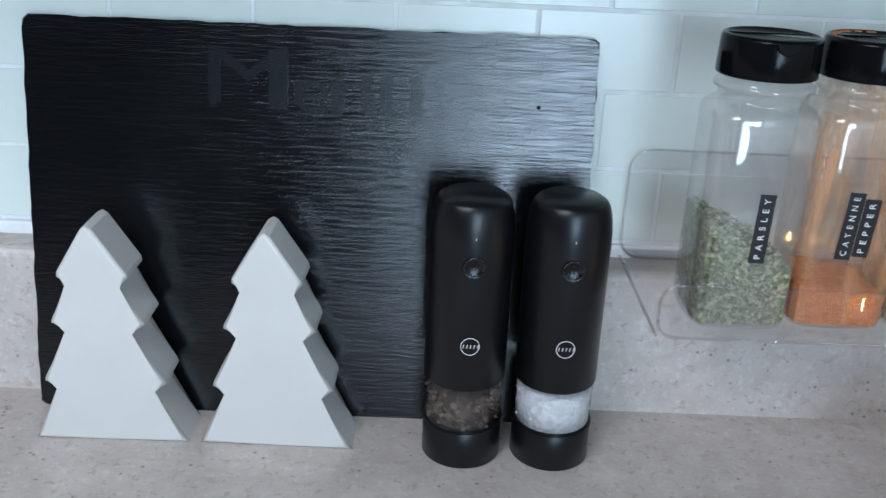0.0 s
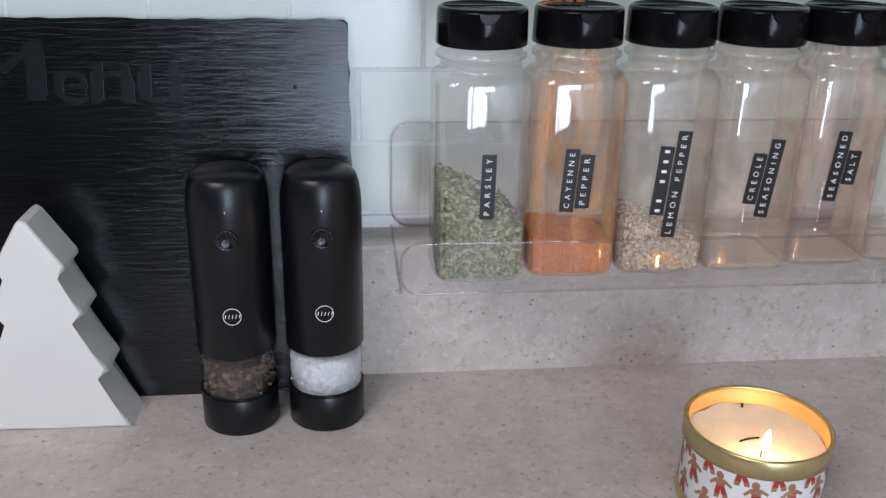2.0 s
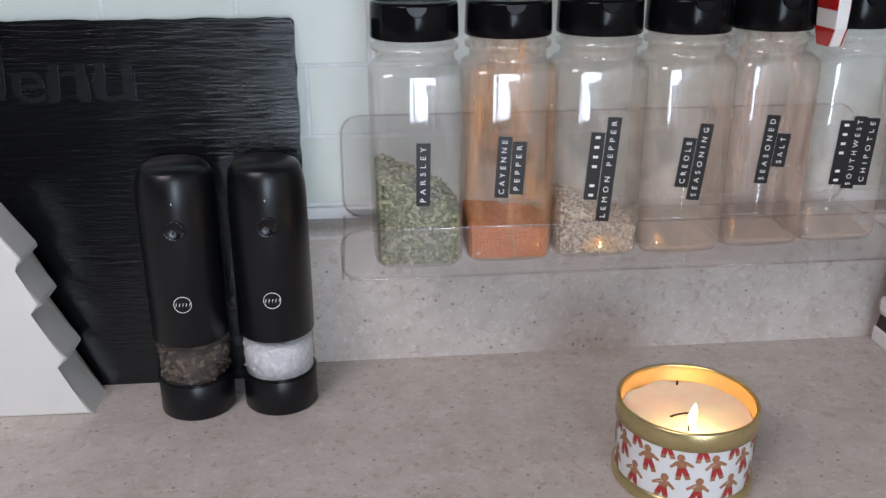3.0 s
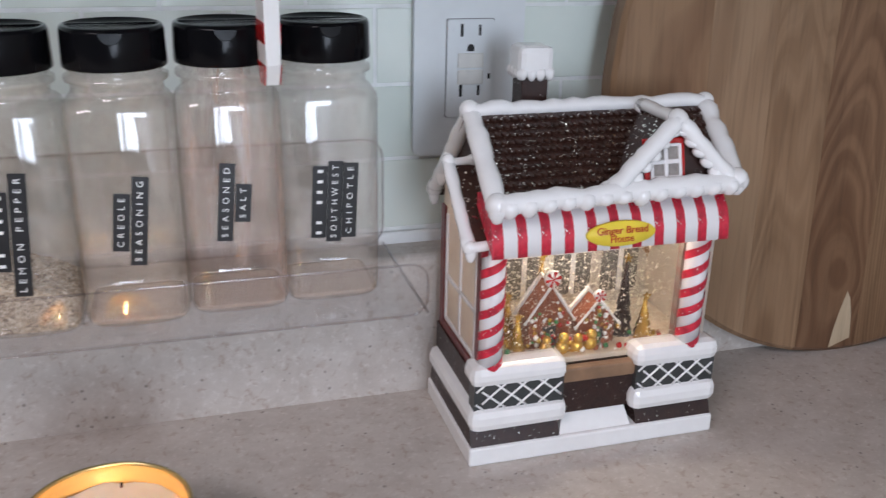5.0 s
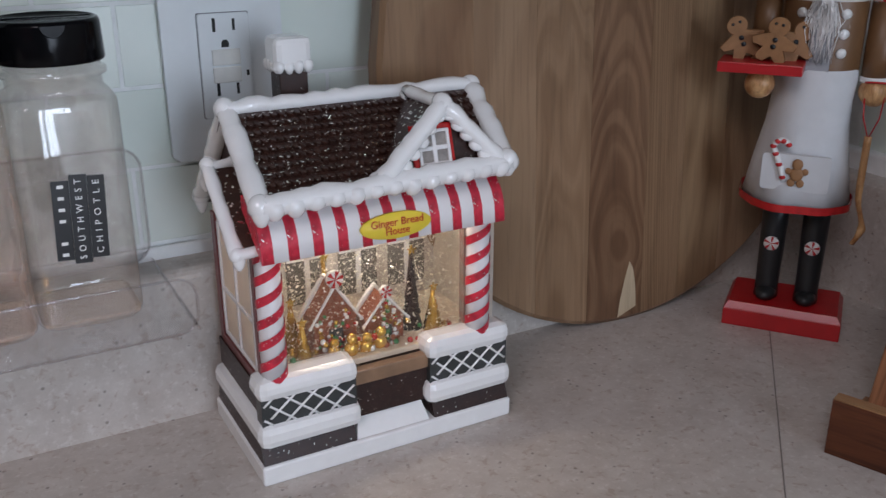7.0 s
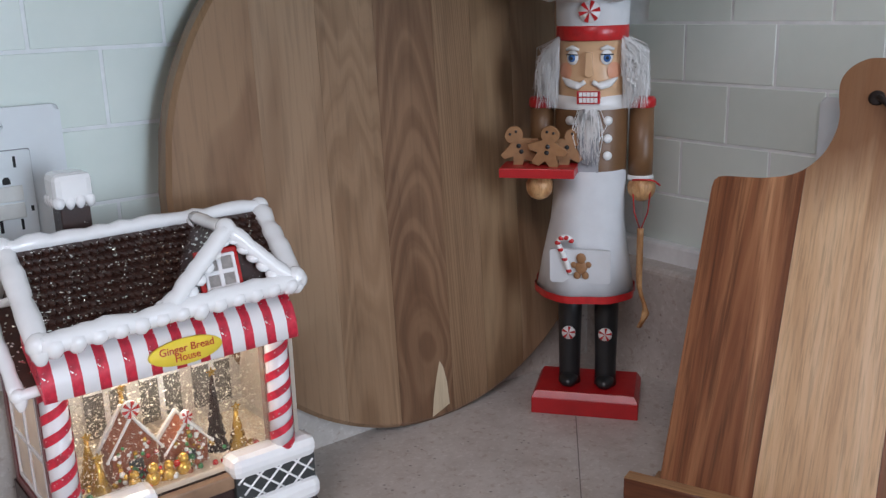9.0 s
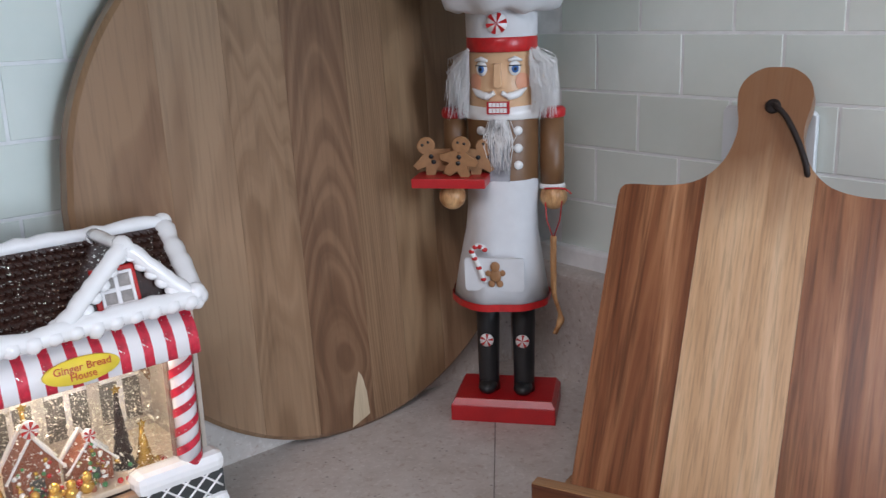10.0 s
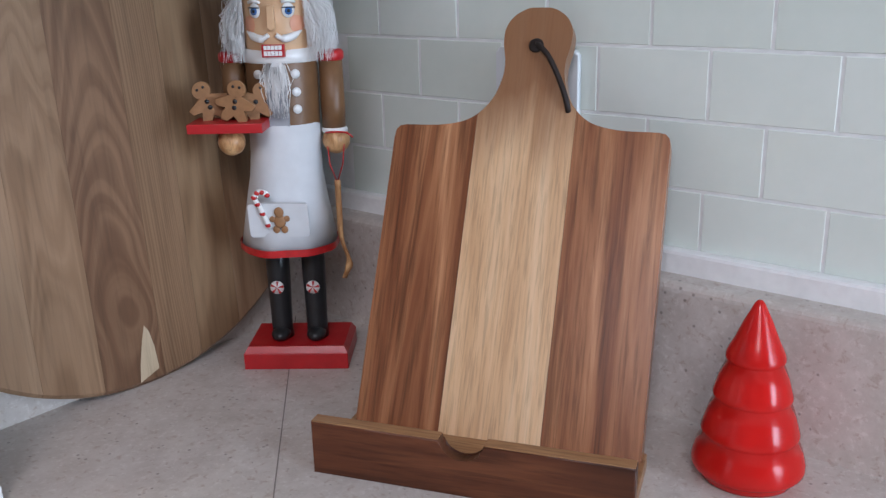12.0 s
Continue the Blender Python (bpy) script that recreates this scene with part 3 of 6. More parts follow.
part("polished_edge", bm, M_EDGE, shelf, "greyish polished edges")

M_LABEL = plain("black_label_tape", (0.010, 0.010, 0.011), 0.30, var=0.1)
JAR_W, JAR_D, JAR_H = 0.0575, 0.0560, 0.1285


def square_ring(bm, w, d, r, z, n=5):
    out, full = rounded(w, d, r, n), []
    for i in range(len(out)):
        (x0, y0), (x1, y1) = out[i], out[(i + 1) % len(out)]
        full.append((x0, y0))
        if i % (n + 1) == n:
            for k in range(1, 8):
                f = k / 8
                b = 0.0036 * f * (1 - f) * min(1, math.hypot(x1 - x0, y1 - y0) / 0.03)
                ln = math.hypot(x1 - x0, y1 - y0)
                full.append((x0 + (x1 - x0) * f + (y1 - y0) / ln * b, y0 + (y1 - y0) * f - (x1 - x0) / ln * b))
    return [bm.verts.new((x, y, z)) for x, y in full]


def loft(bm, rings, close=True):
    for a, b in zip(rings, rings[1:]):
        for i in range(len(a)):
            j = (i + 1) % len(a)
            f = bm.faces.new((a[i], a[j], b[j], b[i]))
            f.smooth = True
    if close:
        bm.faces.new(rings[0][::-1])


def jar(m, glass, contents, strips, label, cap_label, dusty=None):
    """strips: (x, z low, z high, word or None, lean in degrees)."""
    t = thing("spice_jar", m, label, "spice jar", "jars on the acrylic shelf")
    bm = bmesh.new()
    rings = [square_ring(bm, JAR_W - 0.006, JAR_D - 0.006, 0.010, 0.0), square_ring(bm, JAR_W - 0.0015, JAR_D - 0.0015, 0.0115, 0.0022), square_ring(bm, JAR_W, JAR_D, 0.012, 0.006)]
    rings += [square_ring(bm, JAR_W, JAR_D, 0.012, 0.121), square_ring(bm, JAR_W - 0.0008, JAR_D - 0.0008, 0.0125, 0.1248), square_ring(bm, JAR_W - 0.0045, JAR_D - 0.0045, 0.015, 0.1280), square_ring(bm, 0.048, 0.048, 0.0180, JAR_H + 0.0012)]
    for r, z in ((0.0246, JAR_H + 0.0025), (0.0246, JAR_H + 0.0080), (0.0274, JAR_H + 0.0086), (0.0274, JAR_H + 0.0112), (0.0246, JAR_H + 0.0120), (0.0246, JAR_H + 0.018)):
        rings.append([bm.verts.new(Vector((v.co.x, v.co.y, 0)).normalized() * r + Vector((0, 0, z))) for v in rings[0]])
    loft(bm, rings)
    part("jar_body", bm, glass, t)
    bm = bmesh.new()
    z0 = JAR_H + 0.0158
    lathe(bm, [(0.0245, z0), (0.0272, z0), (0.0276, z0 + 0.001), (0.0270, z0 + 0.0195), (0.0262, z0 + 0.0215), (0.0245, z0 + 0.0222), (0.0240, z0 + 0.0212), (0, z0 + 0.0212)], 56)
    cap = part("cap", bm, M_GLOSSBLACK, t, cap_label)
    bm = bmesh.new()
    box(bm, -0.0232, 0.0232, 0.0035, 0.0046, z0 + 0.0210, z0 + 0.0218, 0.0003)
    part("hinge", bm, M_GLOSSBLACK, cap)
    bm = bmesh.new()
    pts = [(0.0062 * math.cos(radians(a)), 0.0062 * math.sin(radians(a))) for a in range(180, 361, 15)]
    prism(bm, pts, -0.0285, -0.0266, 0.0003, seg=1, m=Matrix.Translation((0, 0, z0 + 0.0205)))
    part("thumb_notch", bm, M_GLOSSBLACK, cap)
    if dusty:
        bm = bmesh.new()
        for k in range(46):
            a = radians(70 + 5.2 * k + 2 * math.sin(k * 2.3))
            ball(bm, (0.0226 * math.cos(a), 0.0226 * math.sin(a), z0 + 0.0214), 0.0013 + 0.0008 * math.sin(k * 1.7), seg=8, scale=(1, 1, 0.35))
        part("spilled_spice", bm, dusty, cap)
    if contents:
        contents(t)
    for x, lo, hi, word, lean in strips:
        h = hi - lo
        bm = bmesh.new()
        box(bm, -0.0044, 0.0044, -0.0006, 0.0, -h / 2, h / 2, 0.0001)
        lm = pose(x, -JAR_D / 2 - 0.0012, (lo + hi) / 2, 0, lean, 0)
        tape = part("label_tape", bm, M_LABEL, t, "black embossed label tape", m=lm)
        if word:
            letters("lettering", word, 0.0050, M_WHITE, tape, pose(0, -0.0007, 0, 90, 0, 0) @ pose(0, 0, 0, 0, 0, 90), 0.0001, h - 0.005, 1.9)
        else:
            bm = bmesh.new()
            n = max(3, int(h / 0.0056))
            for i in range(n):
                z = -h / 2 + h * (i + 0.5) / n
                if i == n // 2 - 1:
                    continue
                box(bm, -0.0016, 0.0016, -0.0008, -0.0005, z - 0.0009, z + 0.0009)
            part("bars", bm, M_WHITE, tape)
    return t


def heap(mat, left, right, rough, flakes=0, seed=0, flake_mat=None, size=0.002, name="spice"):
    """Loose filling that rises from one side of the jar to the other."""
    def fill(t):
        bm = bmesh.new()
        n = 14
        w, d = JAR_W - 0.0035, JAR_D - 0.0035
        rg = random.Random(seed)
        grid = []
        for j in range(n + 1):
            row = []
            for i in range(n + 1):
                u, v = i / n * 2 - 1, j / n * 2 - 1
                if abs(u) > 0.8 and abs(v) > 0.8:
                    u, v = math.copysign(min(abs(u), 0.8 + (abs(u) - 0.8) * 0.7), u), math.copysign(min(abs(v), 0.8 + (abs(v) - 0.8) * 0.7), v)
                f = (u + 1) / 2
                z = left + (right - left) * f ** 1.3 + rough * (noise.noise(Vector((u * 3 + seed, v * 3, 0))) + 0.5 * noise.noise(Vector((u * 9, v * 9 + seed, 1))))
                row.append(bm.verts.new((u * w / 2, v * d / 2, max(0.004, z))))
            grid.append(row)
        for j in range(n):
            for i in range(n):
                bm.faces.new((grid[j][i], grid[j][i + 1], grid[j + 1][i + 1], grid[j + 1][i])).smooth = True
        rim = grid[0] + [r[-1] for r in grid[1:]] + grid[-1][-2::-1] + [r[0] for r in grid[-2:0:-1]]
        low = [bm.verts.new((v.co.x * 0.97, v.co.y * 0.97, 0.0022)) for v in rim]
        for i in range(len(rim)):
            j = (i + 1) % len(rim)
            bm.faces.new((rim[j], rim[i], low[i], low[j]))
        bm.faces.new(low)
        base = part(name, bm, mat, t)
        if flakes:
            V, F = [], []
            for i in range(flakes):
                u = rg.uniform(-0.86, 0.86)
                f = (u + 1) / 2
                topz = left + (right - left) * f ** 1.3
                side = rg.random()
                z = 0.004 + rg.random() * (topz - 0.004)
                if side < 0.62:
                    p = Vector((u * w / 2, -d / 2 - 0.0004, z))
                elif side < 0.8:
                    p = Vector((-w / 2 - 0.0004, rg.uniform(-0.95, 0.95) * d / 2, 0.004 + rg.random() * (left - 0.004)))
                else:
                    p = Vector((u * w / 2, rg.uniform(-0.95, 0.95) * d / 2, topz + rg.uniform(0, 0.002)))
                if abs(p.x) > 0.0235 and p.y < -0.0235:
                    p.y += 0.003
                a, b, tl = rg.uniform(0, 6.28), rg.uniform(0.5, 1.6) * size, rg.uniform(-0.25, 0.25)
                if 0.62 <= side < 0.8:
                    p.x += 0.0008
                q = [Vector((math.cos(a) * b, tl * size * 0.3, math.sin(a) * b)), Vector((-math.sin(a) * b * 0.45, 0, math.cos(a) * b * 0.45))]
                if 0.62 <= side < 0.8:
                    q = [Vector((e.y, e.x, e.z)) for e in q]
                i0 = len(V)
                V += [tuple(p + q[0]), tuple(p + q[1]), tuple(p - q[0]), tuple(p - q[1])]
                F.append((i0, i0 + 1, i0 + 2, i0 + 3))
            me = bpy.data.meshes.new("flakes")
            me.from_pydata(V, [], F)
            me.materials.append(flake_mat or mat)
            ob = new("flakes", me)
            ob.parent = base
            tagged(ob, kind="stuff")
    return fill


def leaf_mat(name, stops):
    m, nt, p = nodes_of(name)
    g = nt.nodes.new("ShaderNodeNewGeometry")
    link(nt, ramp(nt, g.outputs["Random Per Island"], stops), p.inputs["Base Color"])
    p.inputs["Roughness"].default_value = 0.75
    return m


M_PARS = grains("dried_parsley", [(0.0, (0.10, 0.12, 0.055)), (0.6, (0.20, 0.22, 0.11)), (1.0, (0.36, 0.36, 0.21))], 420)
M_PARSF = leaf_mat("parsley_flake", [(0, (0.035, 0.055, 0.018)), (0.55, (0.13, 0.16, 0.065)), (1, (0.46, 0.46, 0.27))])
M_CAY = grains("cayenne_powder", [(0, (0.50, 0.13, 0.035)), (0.6, (0.66, 0.20, 0.055)), (1, (0.76, 0.31, 0.12))], 900, 0.9)
M_LEM = grains("lemon_pepper", [(0, (0.16, 0.11, 0.075)), (0.4, (0.42, 0.33, 0.23)), (1, (0.70, 0.61, 0.48))], 520)
M_LEMF = leaf_mat("pepper_flake", [(0, (0.13, 0.09, 0.06)), (0.4, (0.45, 0.36, 0.25)), (1, (0.74, 0.66, 0.54))])
M_DUST = grains("pale_spice_dust", [(0, (0.52, 0.40, 0.31)), (1, (0.68, 0.56, 0.46))], 800)
G1 = clear("jar_plastic", (0.985, 0.982, 0.975), 0.045, 1.3, (0.88, 0.84, 0.79), 30, 0.4, 0.8, 0.22, haze=0.08)
G2 = clear("jar_plastic_orange_dust", (0.985, 0.982, 0.975), 0.045, 1.3, (0.86, 0.44, 0.20), 60, 0.46, 0.76, 0.60, (1, 1, 0.20), 0.10)
G3 = clear("jar_plastic_pale_dust", (0.985, 0.982, 0.975), 0.045, 1.3, (0.84, 0.71, 0.58), 38, 0.45, 0.85, 0.40, haze=0.13)
G4 = clear("jar_plastic_tan_dust", (0.985, 0.982, 0.975), 0.045, 1.3, (0.86, 0.69, 0.55), 40, 0.45, 0.85, 0.42, haze=0.15)
G5 = clear("jar_plastic_red_dust", (0.985, 0.982, 0.975), 0.045, 1.3, (0.88, 0.62, 0.49), 52, 0.48, 0.76, 0.58, (1, 1, 0.22), 0.10)
G6 = clear("jar_plastic_light_dust", (0.985, 0.982, 0.975), 0.045, 1.3, (0.88, 0.78, 0.69), 40, 0.45, 0.85, 0.38, haze=0.13)
JZ = LIP + 0.0012 + 0.003
JX = (0.3625, 0.4220, 0.4810, 0.5395, 0.5975, 0.6545)
JY = (0.5590, 0.5645, 0.5665, 0.5680, 0.5740, 0.5785)


def jp(i, turn=0.0):
    return pose(JX[i], JY[i] + JAR_D / 2, JZ + 0.0002, 0, 0, turn)


jar(jp(0), G1, heap(M_PARS, 0.062, 0.036, 0.004, 1500, 3, M_PARSF, 0.0022, "parsley"), [(0.0025, 0.043, 0.0835, "PARSLEY", 1)], "clear square spice jar half full of dried parsley", "black flip-top cap")
jar(jp(1), G2, heap(M_CAY, 0.026, 0.020, 0.0022, 0, 5, name="cayenne"), [(-0.0060, 0.045, 0.0850, "CAYENNE", 3), (0.0035, 0.047, 0.0815, "PEPPER", 3)], "clear square spice jar dusted orange with cayenne pepper", "black flip-top cap dusted with cayenne", M_CAY)
jar(jp(2), G3, heap(M_LEM, 0.038, 0.018, 0.003, 900, 7, M_LEMF, 0.0014, "seasoning"), [(-0.0060, 0.041, 0.0855, None, 4), (0.0035, 0.026, 0.0950, "LEMON PEPPER", 4)], "clear square spice jar with a little coarse lemon pepper", "black flip-top cap")
jar(jp(3), G4, heap(M_DUST, 0.0042, 0.0034, 0.0004, 0, 9, name="dust"), [(-0.0040, 0.047, 0.0800, "CREOLE", 6), (0.0055, 0.038, 0.0890, "SEASONING", 6)], "nearly empty clear spice jar with tan seasoning dust", "black flip-top cap")
jar(jp(4), G5, heap(M_DUST, 0.0040, 0.0034, 0.0004, 0, 11, name="dust"), [(-0.0055, 0.046, 0.0920, "SEASONED", 5), (0.0040, 0.057, 0.0795, "SALT", 5)], "nearly empty clear spice jar with reddish salt dust", "black flip-top cap")
jar(jp(5), G6, heap(M_DUST, 0.0040, 0.0034, 0.0003, 0, 13, name="dust"), [(-0.0090, 0.042, 0.0860, None, 3), (0.0000, 0.039, 0.0885, "SOUTHWEST", 3), (0.0090, 0.041, 0.0870, "CHIPOTLE", 3)], "empty clear square spice jar with three label strips", "black flip-top cap")

# ---- hanging candy cane ----
cane = thing("candy_cane_ornament", pose(0.6190, 0.5640, 0.2500, 0, 0, -85), "flat red and white candy cane sign hanging by a cord", "ornament")
bm = bmesh.new()
axis = [(0.0, 0.0)] + [(0.0, 0.011 * i) for i in range(1, 11)] + [(0.024 - 0.024 * math.cos(radians(a)), 0.110 + 0.024 * math.sin(radians(a))) for a in range(15, 181, 15)]
left, right = [], []
for i, (x, z) in enumerate(axis):
    x0, z0 = axis[max(i - 1, 0)]
    x1, z1 = axis[min(i + 1, len(axis) - 1)]
    d = Vector((x1 - x0, z1 - z0)).normalized()
    w = 0.0065 if i == 0 else 0.011
    left.append((x - d.y * w, z + d.x * w)), right.append((x + d.y * w, z - d.x * w))
prism(bm, right + left[::-1], -0.004, 0.004, 0.0008, seg=1)
slab = part("cane", bm, M_WHITE, cane)
for i in range(0, len(axis) - 1, 2):
    for y in (-0.0044, 0.0040):
        bm = bmesh.new()
        prism(bm, [right[i], right[i + 1], left[i + 1], left[i]], y, y + 0.0004)
        part("stripe", bm, M_RED, slab)
bm = bmesh.new()
tube(bm, [(0.024, 0, 0.143), (0.024, 0, 0.2500)], 0.0008, 6)
part("cord", bm, M_WHITE, cane)

# ---- candle ----
candle = thing("candle_tin", pose(0.5185, 0.4800, 0), "lit candle in a gold tin printed with gingerbread figures", "candle")
M_TIN = plain("gold_tin", (0.60, 0.50, 0.25), 0.30, metal=0.85, var=0.08)
# inner wall's gold is pushed to orange, with the flame's glow in its colour
M_TIN_LIT = plain("flame_lit_tin_inside", (0.85, 0.52, 0.18), 0.42, metal=0.25, var=0.05)
M_PRINT = plain("white_printed_tin", (0.72, 0.74, 0.74), 0.3, var=0.04)
M_COOKIE = plain("gingerbread_print", (0.36, 0.17, 0.09), 0.35, var=0.2, scale=400)
M_SHORTS = plain("red_print", (0.40, 0.035, 0.03), 0.35, var=0.2, scale=400)
CR, CH = 0.0415, 0.0545
bm = bmesh.new()
lathe(bm, [(0, 0.0005), (CR - 0.0025, 0), (CR + 0.0005, 0.0008), (CR + 0.0012, 0.0025), (CR + 0.0012, 0.0075), (CR - 0.0002, 0.0085)], 72)
part("tin_base", bm, M_TIN, candle)
bm = bmesh.new()
lathe(bm, [(CR - 0.0004, 0.0080), (CR - 0.0004, CH - 0.0125)], 72)
band = part("printed_band", bm, M_PRINT, candle, "white band printed with brown gingerbread figures in red shorts")
bm = bmesh.new()
lathe(bm, [(CR - 0.0003, CH - 0.0130), (CR + 0.0012, CH - 0.0120), (CR + 0.0012, CH - 0.0012), (CR + 0.0004, CH), (CR - 0.0006, CH), (CR - 0.0010, CH - 0.0012), (CR - 0.0014, CH - 0.010)], 72)
part("rim", bm, M_TIN, candle, "olive gold rolled rim")
bm = bmesh.new()
lathe(bm, [(CR - 0.0015, CH - 0.0015), (CR - 0.0016, CH - 0.0060), (CR - 0.0022, CH - 0.0066), (CR - 0.0022, CH - 0.016)], 72)
part("inner_wall", bm, M_TIN_LIT, candle)
m, nt, p = nodes_of("candle_wax")
link(nt, ramp(nt, noise_tex(nt, coords(nt), 60, 4), [(0.3, (0.82, 0.70, 0.60)), (0.7, (0.90, 0.80, 0.70))]), p.inputs["Base Color"])
p.inputs["Roughness"].default_value = 0.3
p.inputs["Subsurface Weight"].default_value, p.inputs["Subsurface Scale"].default_value = 0.5, 0.02
p.inputs["Subsurface Radius"].default_value = (1.0, 0.5, 0.25)
M_WAX = m
bm = bmesh.new()
rings = []
for k in range(13):
    r = (CR - 0.0024) * k / 12
    ring = []
    for i in range(60):
        a = 2 * math.pi * i / 60
        lump = 0.0018 * max(0, noise.noise(Vector((math.cos(a) * 2.2, math.sin(a) * 2.2, 4)))) * (k / 12) ** 3 * 2.4
        rr = r - (0.0022 * max(0, noise.noise(Vector((math.cos(a) * 3, math.sin(a) * 3, 9)))) if k == 12 else 0)
        ring.append(bm.verts.new((rr * math.cos(a), rr * math.sin(a), CH - 0.0135 + 0.0022 * (k / 12) ** 2 + lump)) if k else None)
    rings.append(ring)
mid = bm.verts.new((0, 0, CH - 0.0135))
for i in range(60):
    j = (i + 1) % 60
    bm.faces.new((mid, rings[1][i], rings[1][j])).smooth = True
    for k in range(1, 12):
        bm.faces.new((rings[k][i], rings[k + 1][i], rings[k + 1][j], rings[k][j])).smooth = True
part("wax", bm, M_WAX, candle, "pale melted wax")
M_CHAR = plain("burnt_wick", (0.02, 0.015, 0.012), 0.9)
bm = bmesh.new()
tube(bm, smooth_path([(-0.0045, -0.0175, CH - 0.014), (-0.0047, -0.0177, CH - 0.009), (-0.0039, -0.0183, CH - 0.0055)]), 0.0006, 6)
part("wick", bm, M_CHAR, candle)
bm = bmesh.new()
tube(bm, smooth_path([(-0.010, -0.001, CH - 0.0128), (-0.004, 0.001, CH - 0.0126), (0.003, 0.002, CH - 0.0128)]), 0.0006, 6)
part("burnt_scrap", bm, M_CHAR, candle)
bm = bmesh.new()
tube(bm, [(0.0055, 0.034, CH - 0.0115), (0.0056, 0.0342, CH - 0.0088)], 0.0007, 6)
part("burnt_scrap", bm, M_CHAR, candle)
bm = bmesh.new()
lathe(bm, [(0, 0), (0.0016, 0.0012), (0.0024, 0.0040), (0.0023, 0.0072), (0.0014, 0.0112), (0.0004, 0.0142), (0, 0.0148)], 16, m=pose(-0.0039, -0.0183, CH - 0.0085, 2, 6, 0))
flame = part("flame", bm, glow("flame", (1.0, 0.62, 0.26), 130.0), candle, "bright yellow-white flame")


def cookie_figure(bm, ang, zc, s, lean):
    """A gingerbread figure bent round the tin."""
    def put(shape, mi, lift):
        vs = []
        for x, z in shape:
            xr = (x * math.cos(lean) - z * math.sin(lean)) * s
            zr = zc + (x * math.sin(lean) + z * math.cos(lean)) * s
            zr = min(max(zr, 0.0085), CH - 0.0128)
            a = ang + xr / CR
            r = CR - 0.0004 + lift
            vs.append(bm.verts.new((r * math.cos(a), r * math.sin(a), zr)))
        try:
            bm.faces.new(vs).material_index = mi
        except ValueError:
            pass
    head = [(0.20 * math.cos(radians(a)), 0.62 + 0.22 * math.sin(radians(a))) for a in range(0, 360, 30)]
    body = [(-0.20, 0.0), (0.20, 0.0), (0.24, 0.20), (0.52, 0.02), (0.60, 0.14), (0.24, 0.44), (-0.24, 0.44), (-0.60, 0.14), (-0.52, 0.02), (-0.24, 0.20)]
    shorts = [(-0.22, 0.04), (-0.34, -0.38), (-0.06, -0.42), (0.0, -0.16), (0.06, -0.42), (0.34, -0.38), (0.22, 0.04)]
    legs = [(-0.32, -0.36), (-0.38, -0.62), (-0.12, -0.64), (-0.07, -0.40)]
    put(head, 0, 0.00030), put(body, 0, 0.00025), put(shorts, 1, 0.00040), put(legs, 0, 0.00025), put([(-x, z) for x, z in legs[::-1]], 0, 0.00025)


bm = bmesh.new()
n = 13
for i in range(n):
    cookie_figure(bm, 2 * math.pi * i / n, 0.0300, 0.0118, 0.15)
    cookie_figure(bm, 2 * math.pi * (i + 0.5) / n, 0.0150, 0.0118, -0.1)
    cookie_figure(bm, 2 * math.pi * (i + 0.5) / n + 0.02, 0.0425, 0.0118, 0.1)
tagged(part("figure_print", bm, [M_COOKIE, M_SHORTS], band), kind="stuff")

# ---- wall outlets ----
def outlet(m, label, gfci):
    t = thing("wall_outlet", m, label, "outlet")
    bm = bmesh.new()
    prism(bm, rounded(0.0785, 0.121, 0.004), -0.0055, 0.0, 0.0035, seg=3)
    part("cover_plate", bm, M_PLATE, t)
    bm = bmesh.new()
    prism(bm, rounded(0.0342, 0.0677, 0.0015), -0.0060, -0.005, 0.0001, seg=1)
    part("gap", bm, plain("grey_gap", (0.25, 0.26, 0.27), 0.6), t)
    bm = bmesh.new()
    prism(bm, rounded(0.0330, 0.0665, 0.0015), -0.0078, -0.0055, 0.0006, seg=2)
    face = part("outlet_face", bm, M_PLATE, t)
    for s in (1, -1):
        zc = 0.0205 * s
        for x0, x1, z0, z1 in ((-0.0075, -0.0055, 0.0015, 0.0100), (0.0055, 0.0072, 0.0020, 0.0092)):
            bm = bmesh.new()
            box(bm, x0, x1, -0.0081, -0.0074, zc + z0, zc + z1)
            part("slot", bm, M_DARK, face)
        bm = bmesh.new()
        prism(bm, [(-0.0024, zc - 0.0085), (0.0024, zc - 0.0085), (0.0024, zc - 0.0055), (0.0012, zc - 0.0038), (-0.0012, zc - 0.0038), (-0.0024, zc - 0.0055)], -0.0081, -0.0074)
        part("ground_hole", bm, M_DARK, face)
    if gfci:
        M_BTN = plain("cream_button", (0.68, 0.68, 0.64), 0.35)
        for zc in (0.0058, -0.0056):
            bm = bmesh.new()
            box(bm, -0.0092, 0.0092, -0.0092, -0.0076, zc - 0.0050, zc + 0.0050, 0.0005)
            part("test_button", bm, M_BTN, face)
        bm = bmesh.new()
        box(bm, 0.0128, 0.0146, -0.0082, -0.0076, -0.0070, -0.0035)
        part("indicator", bm, M_DARK, face)
    for zc in (0.049, -0.049):
        bm = bmesh.new()
        lathe(bm, [(0.0034, 0), (0.0032, 0.0007), (0, 0.0010)], 18, m=pose(0, -0.0055, zc, 90))
        screw = part("screw", bm, M_PLATE, t)
        bm = bmesh.new()
        box(bm, -0.0028, 0.0028, -0.0068, -0.0063, zc - 0.0004, zc + 0.0004, m=None)
        part("screw_slot", bm, plain("grey_slot", (0.35, 0.36, 0.37), 0.6), screw)
    return t


outlet(pose(0.7660, YB - 0.003, 0.2345), "white safety outlet with test buttons on the tiled wall", True)
